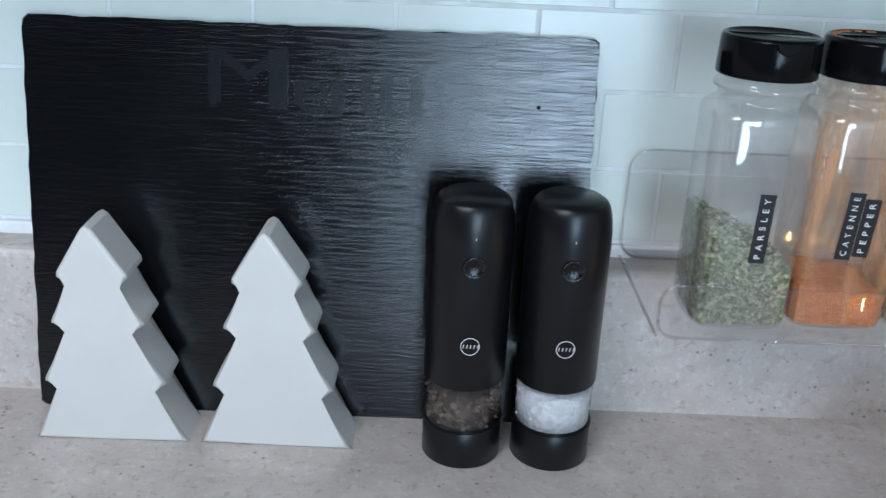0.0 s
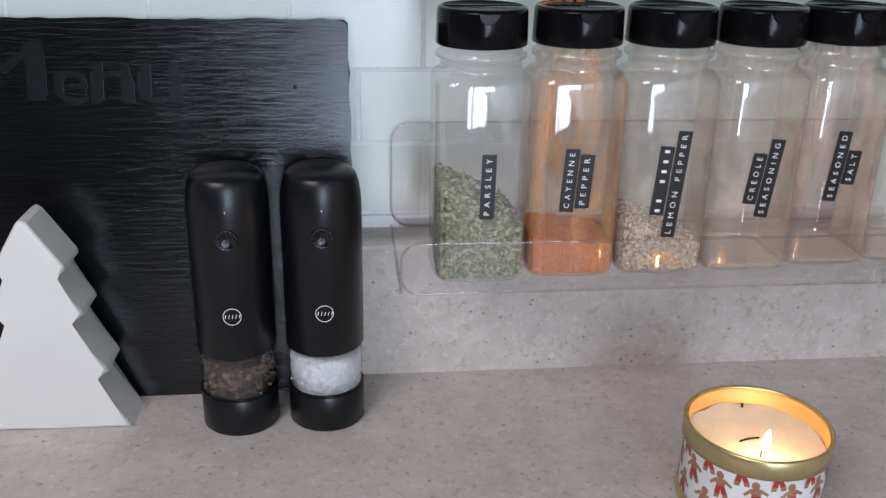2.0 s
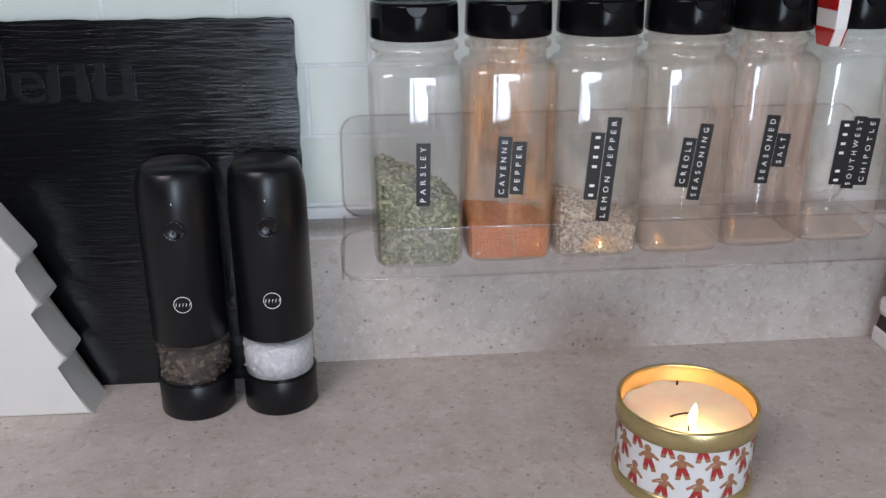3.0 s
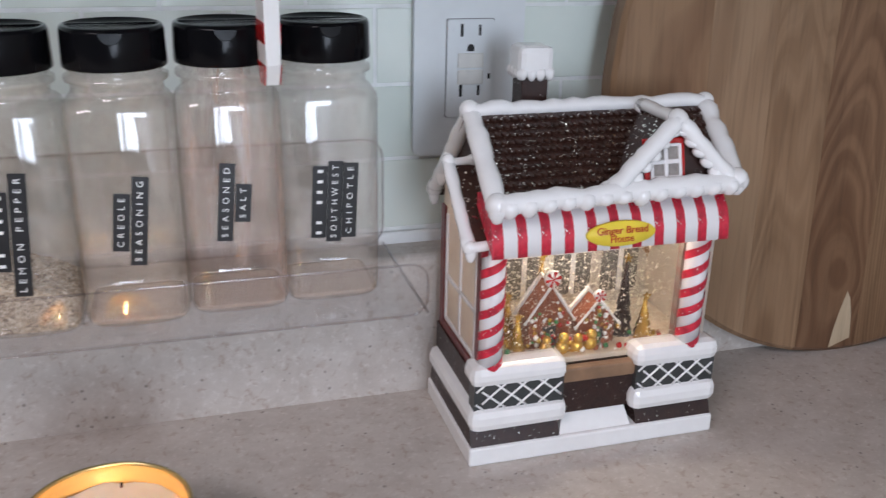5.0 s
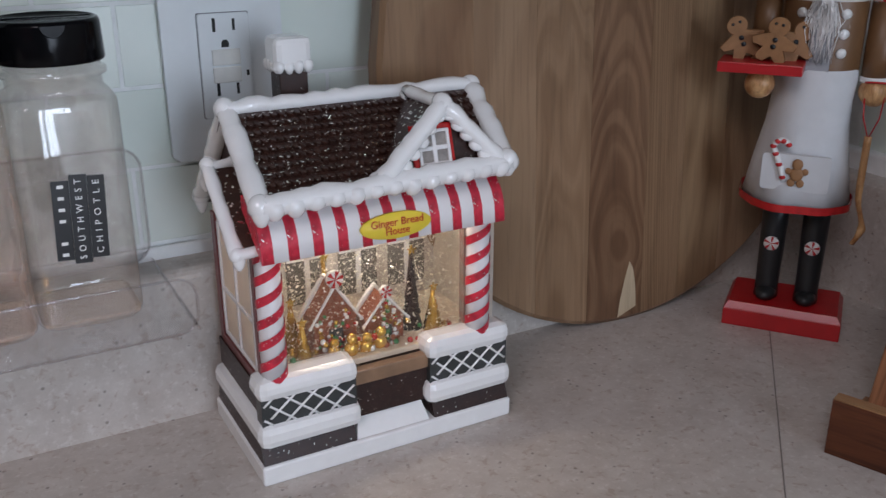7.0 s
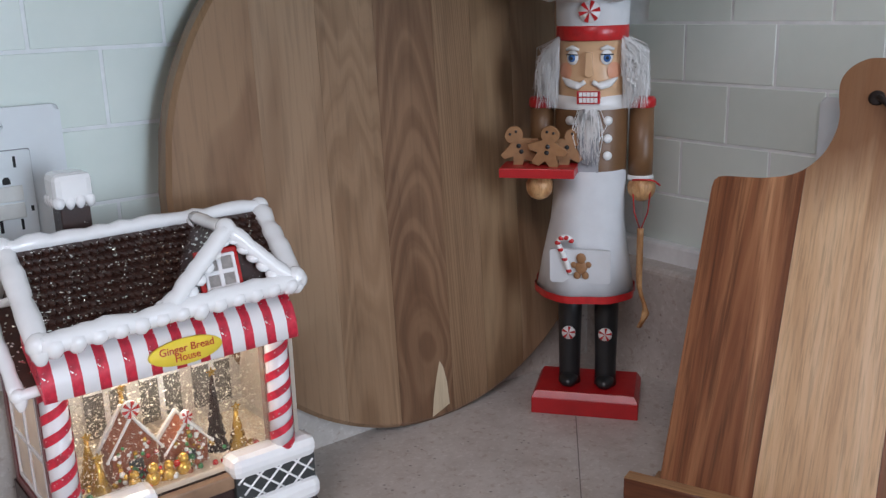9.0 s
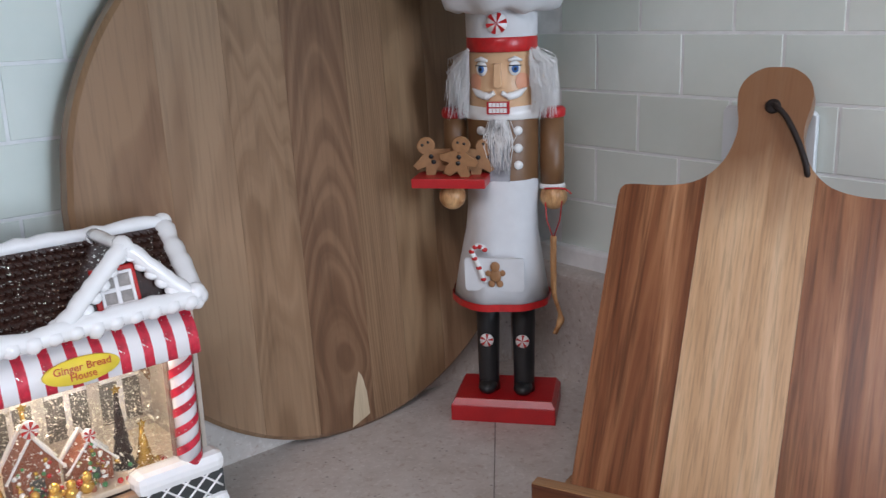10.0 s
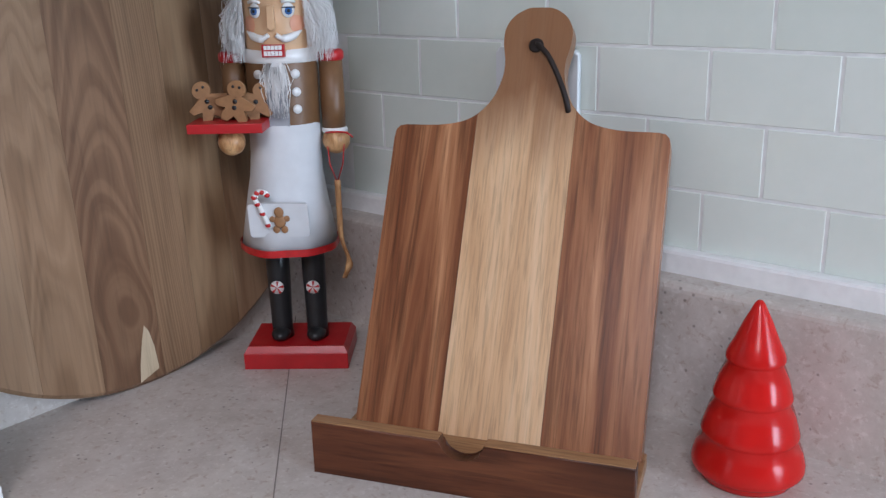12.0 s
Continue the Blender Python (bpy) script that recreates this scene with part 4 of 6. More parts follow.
outlet(pose(XR - 0.003, 0.3890, 0.2115, 0, 0, -90), "white outlet on the tiled wall behind the wooden stand", False)

# ---- gingerbread house lantern ----
house = thing("gingerbread_house_lantern", pose(0.7325, 0.5430, 0.0, 0, 0, 0.3), "lit gingerbread shop snow globe lantern with white icing and striped awning", "lantern")
M_SNOW = plain("white_icing", (0.88, 0.88, 0.87), 0.16, var=0.03, scale=90, bumpy=0.14, bscale=200, coat=0.6)
M_BROWN = glitter("brown_glitter", (0.027, 0.0085, 0.0055), 0.60, 1200, 0.985)
M_ROOF = glitter("roof_glitter", (0.040, 0.015, 0.010), 0.95, 900, 0.935)
M_LATTICE = plain("dark_lattice_ground", (0.045, 0.050, 0.050), 0.3, var=0.2, scale=200)
M_STRIPE = glitter("red_stripe", (0.56, 0.022, 0.048), 0.95, 1150, 0.972)
M_SWHITE = plain("white_stripe", (0.80, 0.78, 0.78), 0.24, var=0.04, coat=0.3)
M_MAROON = plain("maroon_trim", (0.16, 0.035, 0.035), 0.35, var=0.2)
M_YELLOW = plain("yellow_sign", (0.86, 0.66, 0.06), 0.35, var=0.06)
M_SIGNTEXT = plain("sign_lettering", (0.58, 0.07, 0.02), 0.4)
M_GINGER = plain("gingerbread", (0.30, 0.085, 0.035), 0.45, var=0.3, scale=300, bumpy=0.2)
M_GOLD = plain("gold_foil", (0.85, 0.52, 0.10), 0.22, metal=0.7, var=0.2, scale=300)
M_CREAM, nt, p = nodes_of("cream_window_panel")
link(nt, ramp(nt, noise_tex(nt, coords(nt), 70, 3), [(0.3, (0.66, 0.58, 0.50)), (0.7, (0.78, 0.72, 0.64))]), p.inputs["Base Color"])
p.inputs["Roughness"].default_value = 0.4
tl = nt.nodes.new("ShaderNodeBsdfTranslucent")
tl.inputs[0].default_value = (0.85, 0.74, 0.62, 1)
mx = nt.nodes.new("ShaderNodeMixShader")
mx.inputs[0].default_value = 0.35
link(nt, p.outputs[0], mx.inputs[1]), link(nt, tl.outputs[0], mx.inputs[2]), link(nt, mx.outputs[0], nt.nodes["Material Output"].inputs[0])
HWD, HD = 0.1775, 0.100


def icing(bm, a, b, r, n=14, wob=0.28, seed=0.0, flat=0.8):
    """A rope of icing of uneven thickness."""
    a, b = Vector(a), Vector(b)
    pts, rs = [], []
    for i in range(n + 1):
        f = i / n
        p = a.lerp(b, f)
        k = noise.noise(Vector((f * (b - a).length * 120, seed, 2.3)))
        pts.append(p + Vector((0, 0, r * 0.25 * k)))
        rs.append(r * (1 + wob * k))
    tube(bm, pts, rs, 10, flat=flat)
    ball(bm, pts[0], rs[0] * 0.98, seg=10)
    ball(bm, pts[-1], rs[-1] * 0.98, seg=10)


def drip(bm, p, w, h, seed):
    k = 0.75 + 0.5 * noise.noise(Vector((seed * 1.7, 3.1, 0.2)))
    lathe(bm, [(0, -h * k), (w * 0.5, -h * k * 0.82), (w * 0.85, -h * k * 0.4), (w, 0), (w * 0.9, h * 0.5), (0, h * 0.7)], 12, m=Matrix.Translation(p))


# plinth
bm = bmesh.new()
box(bm, 0, HWD, 0, HD, 0, 0.0135, 0.0016)
part("plinth", bm, M_SNOW, house, "glossy white plinth")
for x0, x1 in ((0.0015, 0.0630), (0.1190, 0.1760)):
    bm = bmesh.new()
    box(bm, x0, x1, 0.0018, HD - 0.002, 0.0135, 0.0270)
    for v in bm.verts:
        if v.co.z > 0.02:
            v.co.y = 0.0075 if v.co.y < 0.05 else HD - 0.006
            if v.co.x == x0 and x0 < 0.05:
                v.co.x = x0 + 0.005
            if v.co.x == x1 and x1 > 0.15:
                v.co.x = x1 - 0.004
    part("brown_step", bm, M_BROWN, house)
bm = bmesh.new()
prism(bm, [(0.0632, 0.0132), (0.1153, 0.0132), (0.1110, 0.0320), (0.0690, 0.0320)], 0.0, 0.003, m=None)
for v in bm.verts:
    v.co.y += 0.0025 + (v.co.z - 0.0132) * 0.55
part("ramp", bm, M_SNOW, house)
bm = bmesh.new()
box(bm, 0.005, 0.1725, 0.0125, HD - 0.004, 0.0295, 0.0605)
part("lower_wall", bm, M_BROWN, house)
for x0, x1 in ((-0.0005, 0.0668), (0.1128, 0.1772)):
    bm = bmesh.new()
    box(bm, x0, x1, -0.0016, HD - 0.0005, 0.0245, 0.0415, 0.0058)
    for v in bm.verts:
        v.co += Vector((0, 0, 0.0010 * noise.noise(v.co * 90)))
    part("snow_ledge", bm, M_SNOW, house)
    bm = bmesh.new()
    a, b = x0 + 0.003, x1 - 0.003
    box(bm, a, b, 0.0025, 0.0124, 0.0390, 0.0600)
    panel = part("lattice_panel", bm, M_LATTICE, house)
    bm = bmesh.new()
    step = (b - a) / 4.2
    for k in range(-2, 6):
        for s in (1, -1):
            xa = a + k * step
            pa, pb = (xa, 0.0405), (xa + 1.45 * step, 0.0580)
            if s < 0:
                pa, pb = (xa + 1.45 * step, 0.0405), (xa, 0.0580)
            q = []
            for f in (0.0, 0.25, 0.5, 0.75, 1.0):
                x, z = pa[0] + (pb[0] - pa[0]) * f, pa[1] + (pb[1] - pa[1]) * f
                if a + 0.0004 < x < b - 0.0004:
                    q.append((x, 0.0022, z))
            if len(q) > 1:
                tube(bm, q, 0.0008, 6)
    part("icing_lattice", bm, M_SNOW, panel)
    bm = bmesh.new()
    box(bm, x0 + 0.0006, x1 - 0.0012, -0.0004, 0.0215, 0.0560, 0.0712, 0.0058)
    for v in bm.verts:
        v.co += Vector((0, 0.0006 * noise.noise(v.co * 110), 0.0012 * noise.noise(v.co * 80 + Vector((4, 0, 0)))))
    part("snow_sill", bm, M_SNOW, house)
# striped columns
for cx in (0.0140, 0.1545):
    bm = bmesh.new()
    lathe(bm, [(0, 0.070), (0.0078, 0.070), (0.0076, 0.110), (0.0074, 0.150), (0, 0.150)], 28, c=(cx, 0.0085))
    col = part("column", bm, M_SWHITE, house, "white column with red spiral stripes")
    bm = bmesh.new()
    n, pitch, h = 120, 0.0275, 0.0060
    for start in (0.0, math.pi):
        prev = None
        for i in range(n + 1):
            a = start + i / n * (0.086 / pitch) * 2 * math.pi
            z = 0.0600 + 0.086 * i / n
            r = 0.0081
            p = [bm.verts.new((cx + r * math.cos(a), 0.0085 + r * math.sin(a), min(0.1495, z + d))) for d in (0, h)]
            if prev:
                bm.faces.new((prev[0], p[0], p[1], prev[1])).smooth = True
            prev = p
    part("spiral_stripe", bm, M_STRIPE, col)
# walls of the lit showcase
bm = bmesh.new()
box(bm, 0.008, 0.0105, 0.0125, HD - 0.006, 0.0605, 0.178)
part("side_wall", bm, M_CREAM, house)
bm = bmesh.new()
box(bm, 0.1660, 0.1690, 0.0125, HD - 0.006, 0.0605, 0.178)
part("side_wall", bm, M_CREAM, house)
for y0, y1, z0, z1 in ((0.0105, 0.0165, 0.0600, 0.1500), (0.0860, 0.0945, 0.0600, 0.1500), (0.0165, 0.0860, 0.0600, 0.0660)):
    bm = bmesh.new()
    box(bm, 0.0062, 0.0082, y0, y1, z0, z1, 0.0005)
    part("corner_trim", bm, M_MAROON, house)
for y0, y1, z0, z1 in ((0.0185, 0.0215, 0.068, 0.146), (0.0500, 0.0530, 0.068, 0.146), (0.0810, 0.0840, 0.068, 0.146), (0.0185, 0.0840, 0.100, 0.103), (0.0185, 0.0840, 0.068, 0.071)):
    bm = bmesh.new()
    box(bm, 0.0066, 0.0080, y0, y1, z0, z1, 0.0004)
    part("side_muntin", bm, M_SWHITE, house)
bm = bmesh.new()
box(bm, 0.0106, 0.1658, 0.0900, 0.0930, 0.0605, 0.178)
back = part("showcase_back", bm, plain("pale_backdrop_print", (0.62, 0.56, 0.49), 0.5, var=0.2, scale=60), house)
for xa in (0.0290, 0.0670, 0.1050, 0.1430):
    bm = bmesh.new()
    box(bm, xa - 0.0145, xa + 0.0145, 0.0888, 0.0898, 0.074, 0.172)
    w = part("painted_window", bm, plain("grey_window_print", (0.17, 0.155, 0.135), 0.5, var=0.35, scale=90), back)
    bm = bmesh.new()
    for x0, x1, z0, z1 in ((-0.0019, 0.0019, 0.074, 0.172), (-0.0145, 0.0145, 0.106, 0.1098), (-0.0145, 0.0145, 0.140, 0.1438)):
        box(bm, xa + x0, xa + x1, 0.0878, 0.0886, z0, z1)
    part("painted_muntin", bm, M_SWHITE, w)
bm = bmesh.new()
box(bm, 0.0106, 0.1658, 0.0130, 0.0898, 0.0606, 0.0650, 0.001)
part("showcase_floor", bm, plain("snowy_floor", (0.72, 0.60, 0.46), 0.5, bumpy=0.4, bscale=400), house)
M_TAUPE = plain("taupe_frame", (0.30, 0.22, 0.19), 0.4, var=0.2)
for x0, x1 in ((0.1470, 0.1500), (0.0205, 0.0240), (0.1580, 0.1620)):
    bm = bmesh.new()
    box(bm, x0, x1, 0.0135, 0.0200, 0.0650, 0.1500, 0.001)
    part("pane_frame", bm, M_TAUPE, house)
bm = bmesh.new()
box(bm, 0.0105, 0.1660, 0.0122, 0.0131, 0.0606, 0.1780)
pane = part("front_pane", bm, clear("globe_pane", (0.97, 0.96, 0.94), 0.03, 0.8, (0.85, 0.78, 0.65), 1400, 0.66, 0.70, 0.8, haze=0.0), house)
pane.visible_shadow = False
bm = bmesh.new()
box(bm, 0.0640, 0.1165, 0.0050, 0.0124, 0.0503, 0.0604, 0.0012)
part("doorstep", bm, plain("tan_step", (0.26, 0.155, 0.090), 0.4, var=0.3), house)

bm = bmesh.new()
box(bm, 0.0642, 0.1163, 0.0068, 0.0123, 0.0270, 0.0502)
part("riser", bm, M_BROWN, house)

# tiny scene inside
def tiny_house(x, y, w, h, mint):
    bm = bmesh.new()
    prism(bm, [(x - w / 2, 0.065), (x + w / 2, 0.065), (x + w / 2, 0.065 + h * 0.5), (x, 0.065 + h), (x - w / 2, 0.065 + h * 0.5)], y, y + 0.02, 0.0006, seg=1)
    t = part("tiny_cottage", bm, M_GINGER, house, "tiny gingerbread cottage")
    bm = bmesh.new()
    for s in (-1, 1):
        icing(bm, (x + s * (w / 2 + 0.003), y - 0.001, 0.065 + h * 0.44), (x, y - 0.001, 0.066 + h), 0.0012, 10, 0.6, s)
        icing(bm, (x + s * (w / 2 + 0.003), y + 0.018, 0.065 + h * 0.44), (x, y + 0.018, 0.066 + h), 0.0020, 10, 0.5, s + 3)
    part("icing_roof", bm, M_SNOW, t)
    bm = bmesh.new()
    box(bm, x - w * 0.16, x + w * 0.16, y - 0.0012, y, 0.066, 0.066 + h * 0.34, 0.0004)
    part("tiny_door", bm, M_LATTICE, t)
    rg = random.Random(int(x * 1e4))
    for i in range(44):
        bm = bmesh.new()
        f = rg.uniform(-1, 1)
        ball(bm, (x + f * w * 0.46, y - 0.0012, 0.067 + rg.uniform(0.0, h * (0.95 - 0.5 * abs(f)))), rg.uniform(0.0008, 0.0017), seg=8)
        part("candy", bm, [M_SNOW, M_GOLD, M_RED, M_SNOW, plain("green_candy", (0.05, 0.30, 0.08), 0.3)][i % 5], t)
    bm = bmesh.new()
    disc(bm, (0, 0, 0), mint, 0.003, m=pose(x, y + 0.001, 0.065 + h + mint, 90), seg=24)
    c = part("peppermint", bm, M_SNOW, t)
    bm = bmesh.new()
    for k in range(6):
        a0 = k * math.pi / 3
        pts = [(0, 0)] + [(mint * 1.0 * math.cos(a0 + d), mint * 1.0 * math.sin(a0 + d)) for d in (0, 0.16, 0.32, 0.48)]
        prism(bm, pts, -0.0003, 0.0001, m=Matrix.Translation((x, y - 0.0022, 0.065 + h + mint)))
    part("mint_swirl", bm, M_RED, c)


tiny_house(0.0625, 0.029, 0.029, 0.0445, 0.0056)
tiny_house(0.0965, 0.027, 0.026, 0.0315, 0.0040)
for x, y, h, mt in ((0.0380, 0.024, 0.025, M_GOLD), (0.1210, 0.038, 0.0530, M_BROWN), (0.1302, 0.025, 0.0300, M_GOLD), (0.0680, 0.060, 0.050, M_GOLD), (0.0390, 0.046, 0.030, M_GOLD)):
    bm = bmesh.new()
    n = 5
    prof = [(0, 0.065)]
    for k in range(n):
        z, r = 0.065 + h * k / n, 0.0072 * (1 - k / n) + 0.0006
        prof += [(r, z), (r * 0.62, z + h / n * 0.96)]
    prof += [(0, 0.065 + h)]
    lathe(bm, prof, 14, c=(x, y))
    t = part("tiny_tree", bm, mt, house)
    bm = bmesh.new()
    st = [((0.0036 if k % 2 == 0 else 0.0015) * math.sin(k * math.pi / 5), (0.0036 if k % 2 == 0 else 0.0015) * math.cos(k * math.pi / 5)) for k in range(10)]
    prism(bm, st[::-1], -0.0006, 0.0006, m=Matrix.Translation((x, y - 0.001, 0.0675 + h)))
    part("tiny_star", bm, M_GOLD, t)
for x, y, s in ((0.0580, 0.022, 1.0), (0.0690, 0.020, 1.25), (0.0790, 0.019, 1.1), (0.0895, 0.021, 1.2)):
    bm = bmesh.new()
    ball(bm, (x, y, 0.0690), 0.0042 * s, seg=12, scale=(1, 0.8, 1))
    ball(bm, (x, y - 0.001, 0.0690 + 0.006 * s), 0.0030 * s, seg=12)
    part("tiny_gingerbread", bm, M_GOLD, house)
sweets = [M_GOLD, M_RED, M_SNOW, plain("green_bush", (0.04, 0.22, 0.07), 0.4), M_GINGER]
rg = random.Random(33)
for i in range(90):
    bm = bmesh.new()
    x = rg.uniform(0.024, 0.144)
    ball(bm, (x, rg.uniform(0.0165, 0.030), 0.0660 + rg.random() ** 2 * 0.010), rg.uniform(0.0010, 0.0023), seg=8)
    part("candy", bm, sweets[i % 5], house)
rg = random.Random(12)
V, F = [], []
for i in range(9500):
    p = Vector((rg.uniform(0.013, 0.163), rg.uniform(0.014, 0.088), rg.uniform(0.066, 0.172) if i % 3 else 0.0655 + rg.random() ** 2 * 0.03))
    s = rg.uniform(0.00035, 0.0010)
    a, b = Vector((rg.gauss(0, 1), rg.gauss(0, 1), rg.gauss(0, 1))).normalized(), Vector((rg.gauss(0, 1), rg.gauss(0, 1), rg.gauss(0, 1))).normalized()
    V += [tuple(p + a * s), tuple(p + b * s), tuple(p - a * s), tuple(p - b * s)]
    F.append((4 * i, 4 * i + 1, 4 * i + 2, 4 * i + 3))
me = bpy.data.meshes.new("glitter")
me.from_pydata(V, [], F)
me.materials.append(plain("silver_glitter", (0.9, 0.86, 0.74), 0.35, metal=0.5))
ob = new("glitter", me)
ob.parent = house
tagged(ob, "floating gold and silver glitter", kind="stuff")
bm = bmesh.new()
box(bm, 0.060, 0.115, 0.040, 0.070, 0.1745, 0.1765)
part("lamp_strip", bm, glow("warm_led", (1.0, 0.88, 0.72), 10.0), house)
data = bpy.data.lights.new("lantern_led", "POINT")
data.energy, data.color, data.shadow_soft_size = 0.19, (1.0, 0.93, 0.86), 0.010
led = new("lantern_led", data)
led.location = (0.7325 + 0.083, 0.543 + 0.046, 0.158)

# awning
prof = [(0.0130, 0.1830), (0.0040, 0.1815), (-0.0060, 0.1775), (-0.0125, 0.1705), (-0.0160, 0.1630), (-0.0175, 0.1515)]
AX0, AX1, NS = 0.0042, 0.1570, 21
sw = (AX1 - AX0) / NS
bm = bmesh.new()
a = [bm.verts.new((0, y, z)) for y, z in prof]
b = [bm.verts.new((sw, y, z)) for y, z in prof]
c = [bm.verts.new((0, y + 0.0035, z - 0.0015)) for y, z in prof]
d = [bm.verts.new((sw, y + 0.0035, z - 0.0015)) for y, z in prof]
for i in range(len(prof) - 1):
    bm.faces.new((a[i], a[i + 1], b[i + 1], b[i])).smooth = True
    bm.faces.new((c[i + 1], c[i], d[i], d[i + 1]))
bm.faces.new((a[-1], c[-1], d[-1], b[-1]))
stripe = mesh_of("awning_stripe", bm, M_SWHITE)
stripe_red = stripe.copy()
stripe_red.materials[0] = M_STRIPE
awning = new("awning")
awning.parent = house
at = AX0
for i in range(NS):
    ob = new("awning_stripe", stripe_red if i % 2 == 0 else stripe)
    wide = 0.84 if i % 2 == 0 else 1.16
    ob.parent, ob.location = awning, (at, 0, 0)
    ob.scale.x = wide * (AX1 - AX0) / (sw * (11 * 0.84 + 10 * 1.16))
    at += sw * ob.scale.x
tagged(awning, "curved red and white striped awning")
for x in (AX0 - 0.0008, AX1):
    bm = bmesh.new()
    prism(bm, [(0.0130, 0.1750)] + [(y, z) for y, z in prof[::-1]], 0, 0.0008, m=Matrix.Translation((x, 0, 0)) @ Matrix(((0, 1, 0, 0), (1, 0, 0, 0), (0, 0, 1, 0), (0, 0, 0, 1))))
    part("awning_end", bm, M_STRIPE, awning)
bm = bmesh.new()
lathe(bm, [(0, 0.0012), (0.0202, 0.0012), (0.0210, 0.0004), (0.0210, -0.001), (0, -0.001)], 40, m=pose(0.0835, -0.0180, 0.1615, 84) @ Matrix.Diagonal((1.07, 0.37, 1, 1)))
sign = part("sign", bm, M_YELLOW, house, "oval yellow sign")
letters("lettering", "Ginger Bread", 0.0064, M_SIGNTEXT, sign, pose(0.0835, -0.0200, 0.1640, 84), 0.0002, 0.0330)
letters("lettering", "House", 0.0064, M_SIGNTEXT, sign, pose(0.0835, -0.0203, 0.1588, 84), 0.0002, 0.0150)

# roof
EAVE, RIDGE, BACK = (-0.0150, 0.1860), (0.0470, 0.2240), (0.1080, 0.1560)
X0, X1 = 0.0050, 0.1600          # the front eave; the ridge runs on to RX
RX = 0.1700
bm = bmesh.new()
for (ya, za), (yb, zb) in ((EAVE, RIDGE), (BACK, RIDGE)):
    box(bm, X0, X1, 0, 1, 0, 1)
    vs = bm.verts[-8:]
    for v in vs:
        f = v.co.y
        v.co = (v.co.x + (RX - X1) * f * (v.co.x > 0.1), ya + (yb - ya) * f, za + (zb - za) * f - (0.005 if v.co.z < 0.5 else 0))
roof = part("roof", bm, M_ROOF, house, "dark brown glittering shingle roof")
V, F = [], []
rows, cols = 11, 34
slope = Vector((0, RIDGE[0] - EAVE[0], RIDGE[1] - EAVE[1]))
nrm = Vector((0, -slope.z, slope.y)).normalized()
for r in range(rows):
    for c in range(cols):
        f = (r + 0.25) / rows
        x = X0 + 0.004 + (X1 + (RX - X1) * f - X0 - 0.008) * (c + 0.5 * (r % 2)) / cols
        p = Vector((x, EAVE[0], EAVE[1])) + slope * f
        w, h, u = (X1 - X0) / cols * 0.47, slope.length / rows, slope.normalized()
        base = [p + Vector((-w, 0, 0)) + u * h, p + Vector((w, 0, 0)) + u * h, p + Vector((w, 0, 0)) + u * h * 0.35, p + Vector((w * 0.5, 0, 0)), p + Vector((-w * 0.5, 0, 0)), p + Vector((-w, 0, 0)) + u * h * 0.35]
        up = [q + nrm * (0.0003 if k < 2 else 0.0019) for k, q in enumerate(base)]
        i0 = len(V)
        V += [tuple(q) for q in up] + [tuple(q) for q in base]
        F.append(tuple(range(i0, i0 + 6)))
        for k in range(6):
            j = (k + 1) % 6
            F.append((i0 + j, i0 + k, i0 + 6 + k, i0 + 6 + j))
me = bpy.data.meshes.new("shingles")
me.from_pydata(V, [], F)
me.materials.append(M_ROOF)
ob = new("shingles", me)
ob.parent = roof
tagged(ob, kind="stuff")
for x in (0.011, 0.157):
    bm = bmesh.new()
    prism(bm, [(0.0, 0.176), (0.094, 0.165), (RIDGE[0], RIDGE[1] - 0.006)], 0, 0.004, m=Matrix.Translation((x, 0, 0)) @ Matrix(((0, 1, 0, 0), (1, 0, 0, 0), (0, 0, 1, 0), (0, 0, 0, 1))))
    part("gable_wall", bm, M_BROWN, house)
bm = bmesh.new()
icing(bm, (X0 + 0.003, RIDGE[0], RIDGE[1]), (RX + 0.001, RIDGE[0], RIDGE[1]), 0.0062, 24, 0.22, 1.0)
part("ridge_icing", bm, M_SNOW, roof)
for x, xr, s, dz in ((X0, X0 + 0.004, 2.0, -0.002), (X1 - 0.001, RX, 3.0, 0.003)):
    bm = bmesh.new()
    icing(bm, (x, EAVE[0] - 0.001, EAVE[1] + dz), (xr, RIDGE[0], RIDGE[1]), 0.0066, 16, 0.16, s)
    drip(bm, (x, EAVE[0] - 0.002, EAVE[1] + dz - 0.003), 0.0054, 0.0098, s)
    part("rake_icing", bm, M_SNOW, roof)
    bm = bmesh.new()
    icing(bm, (x, BACK[0], BACK[1]), (xr, RIDGE[0], RIDGE[1]), 0.0056, 16, 0.25, s + 4)
    for k in range(3):
        drip(bm, (x, BACK[0] - 0.016 * k, BACK[1] + 0.017 * k - 0.004), 0.0042, 0.0095, s + k)
    part("rake_icing", bm, M_SNOW, roof)
bm = bmesh.new()
icing(bm, (X0, EAVE[0] - 0.001, EAVE[1] - 0.002), (X1, EAVE[0] - 0.001, EAVE[1] + 0.002), 0.0068, 26, 0.14, 5.0, 0.95)
for k in range(13):
    f = (k + 0.6) / 13.2
    drip(bm, (X0 + (X1 - X0) * f, EAVE[0] - 0.003, EAVE[1] - 0.004 + 0.004 * f), 0.0062, 0.0078, k + 0.3)
part("eave_icing", bm, M_SNOW, roof, "white icing eave with drips")
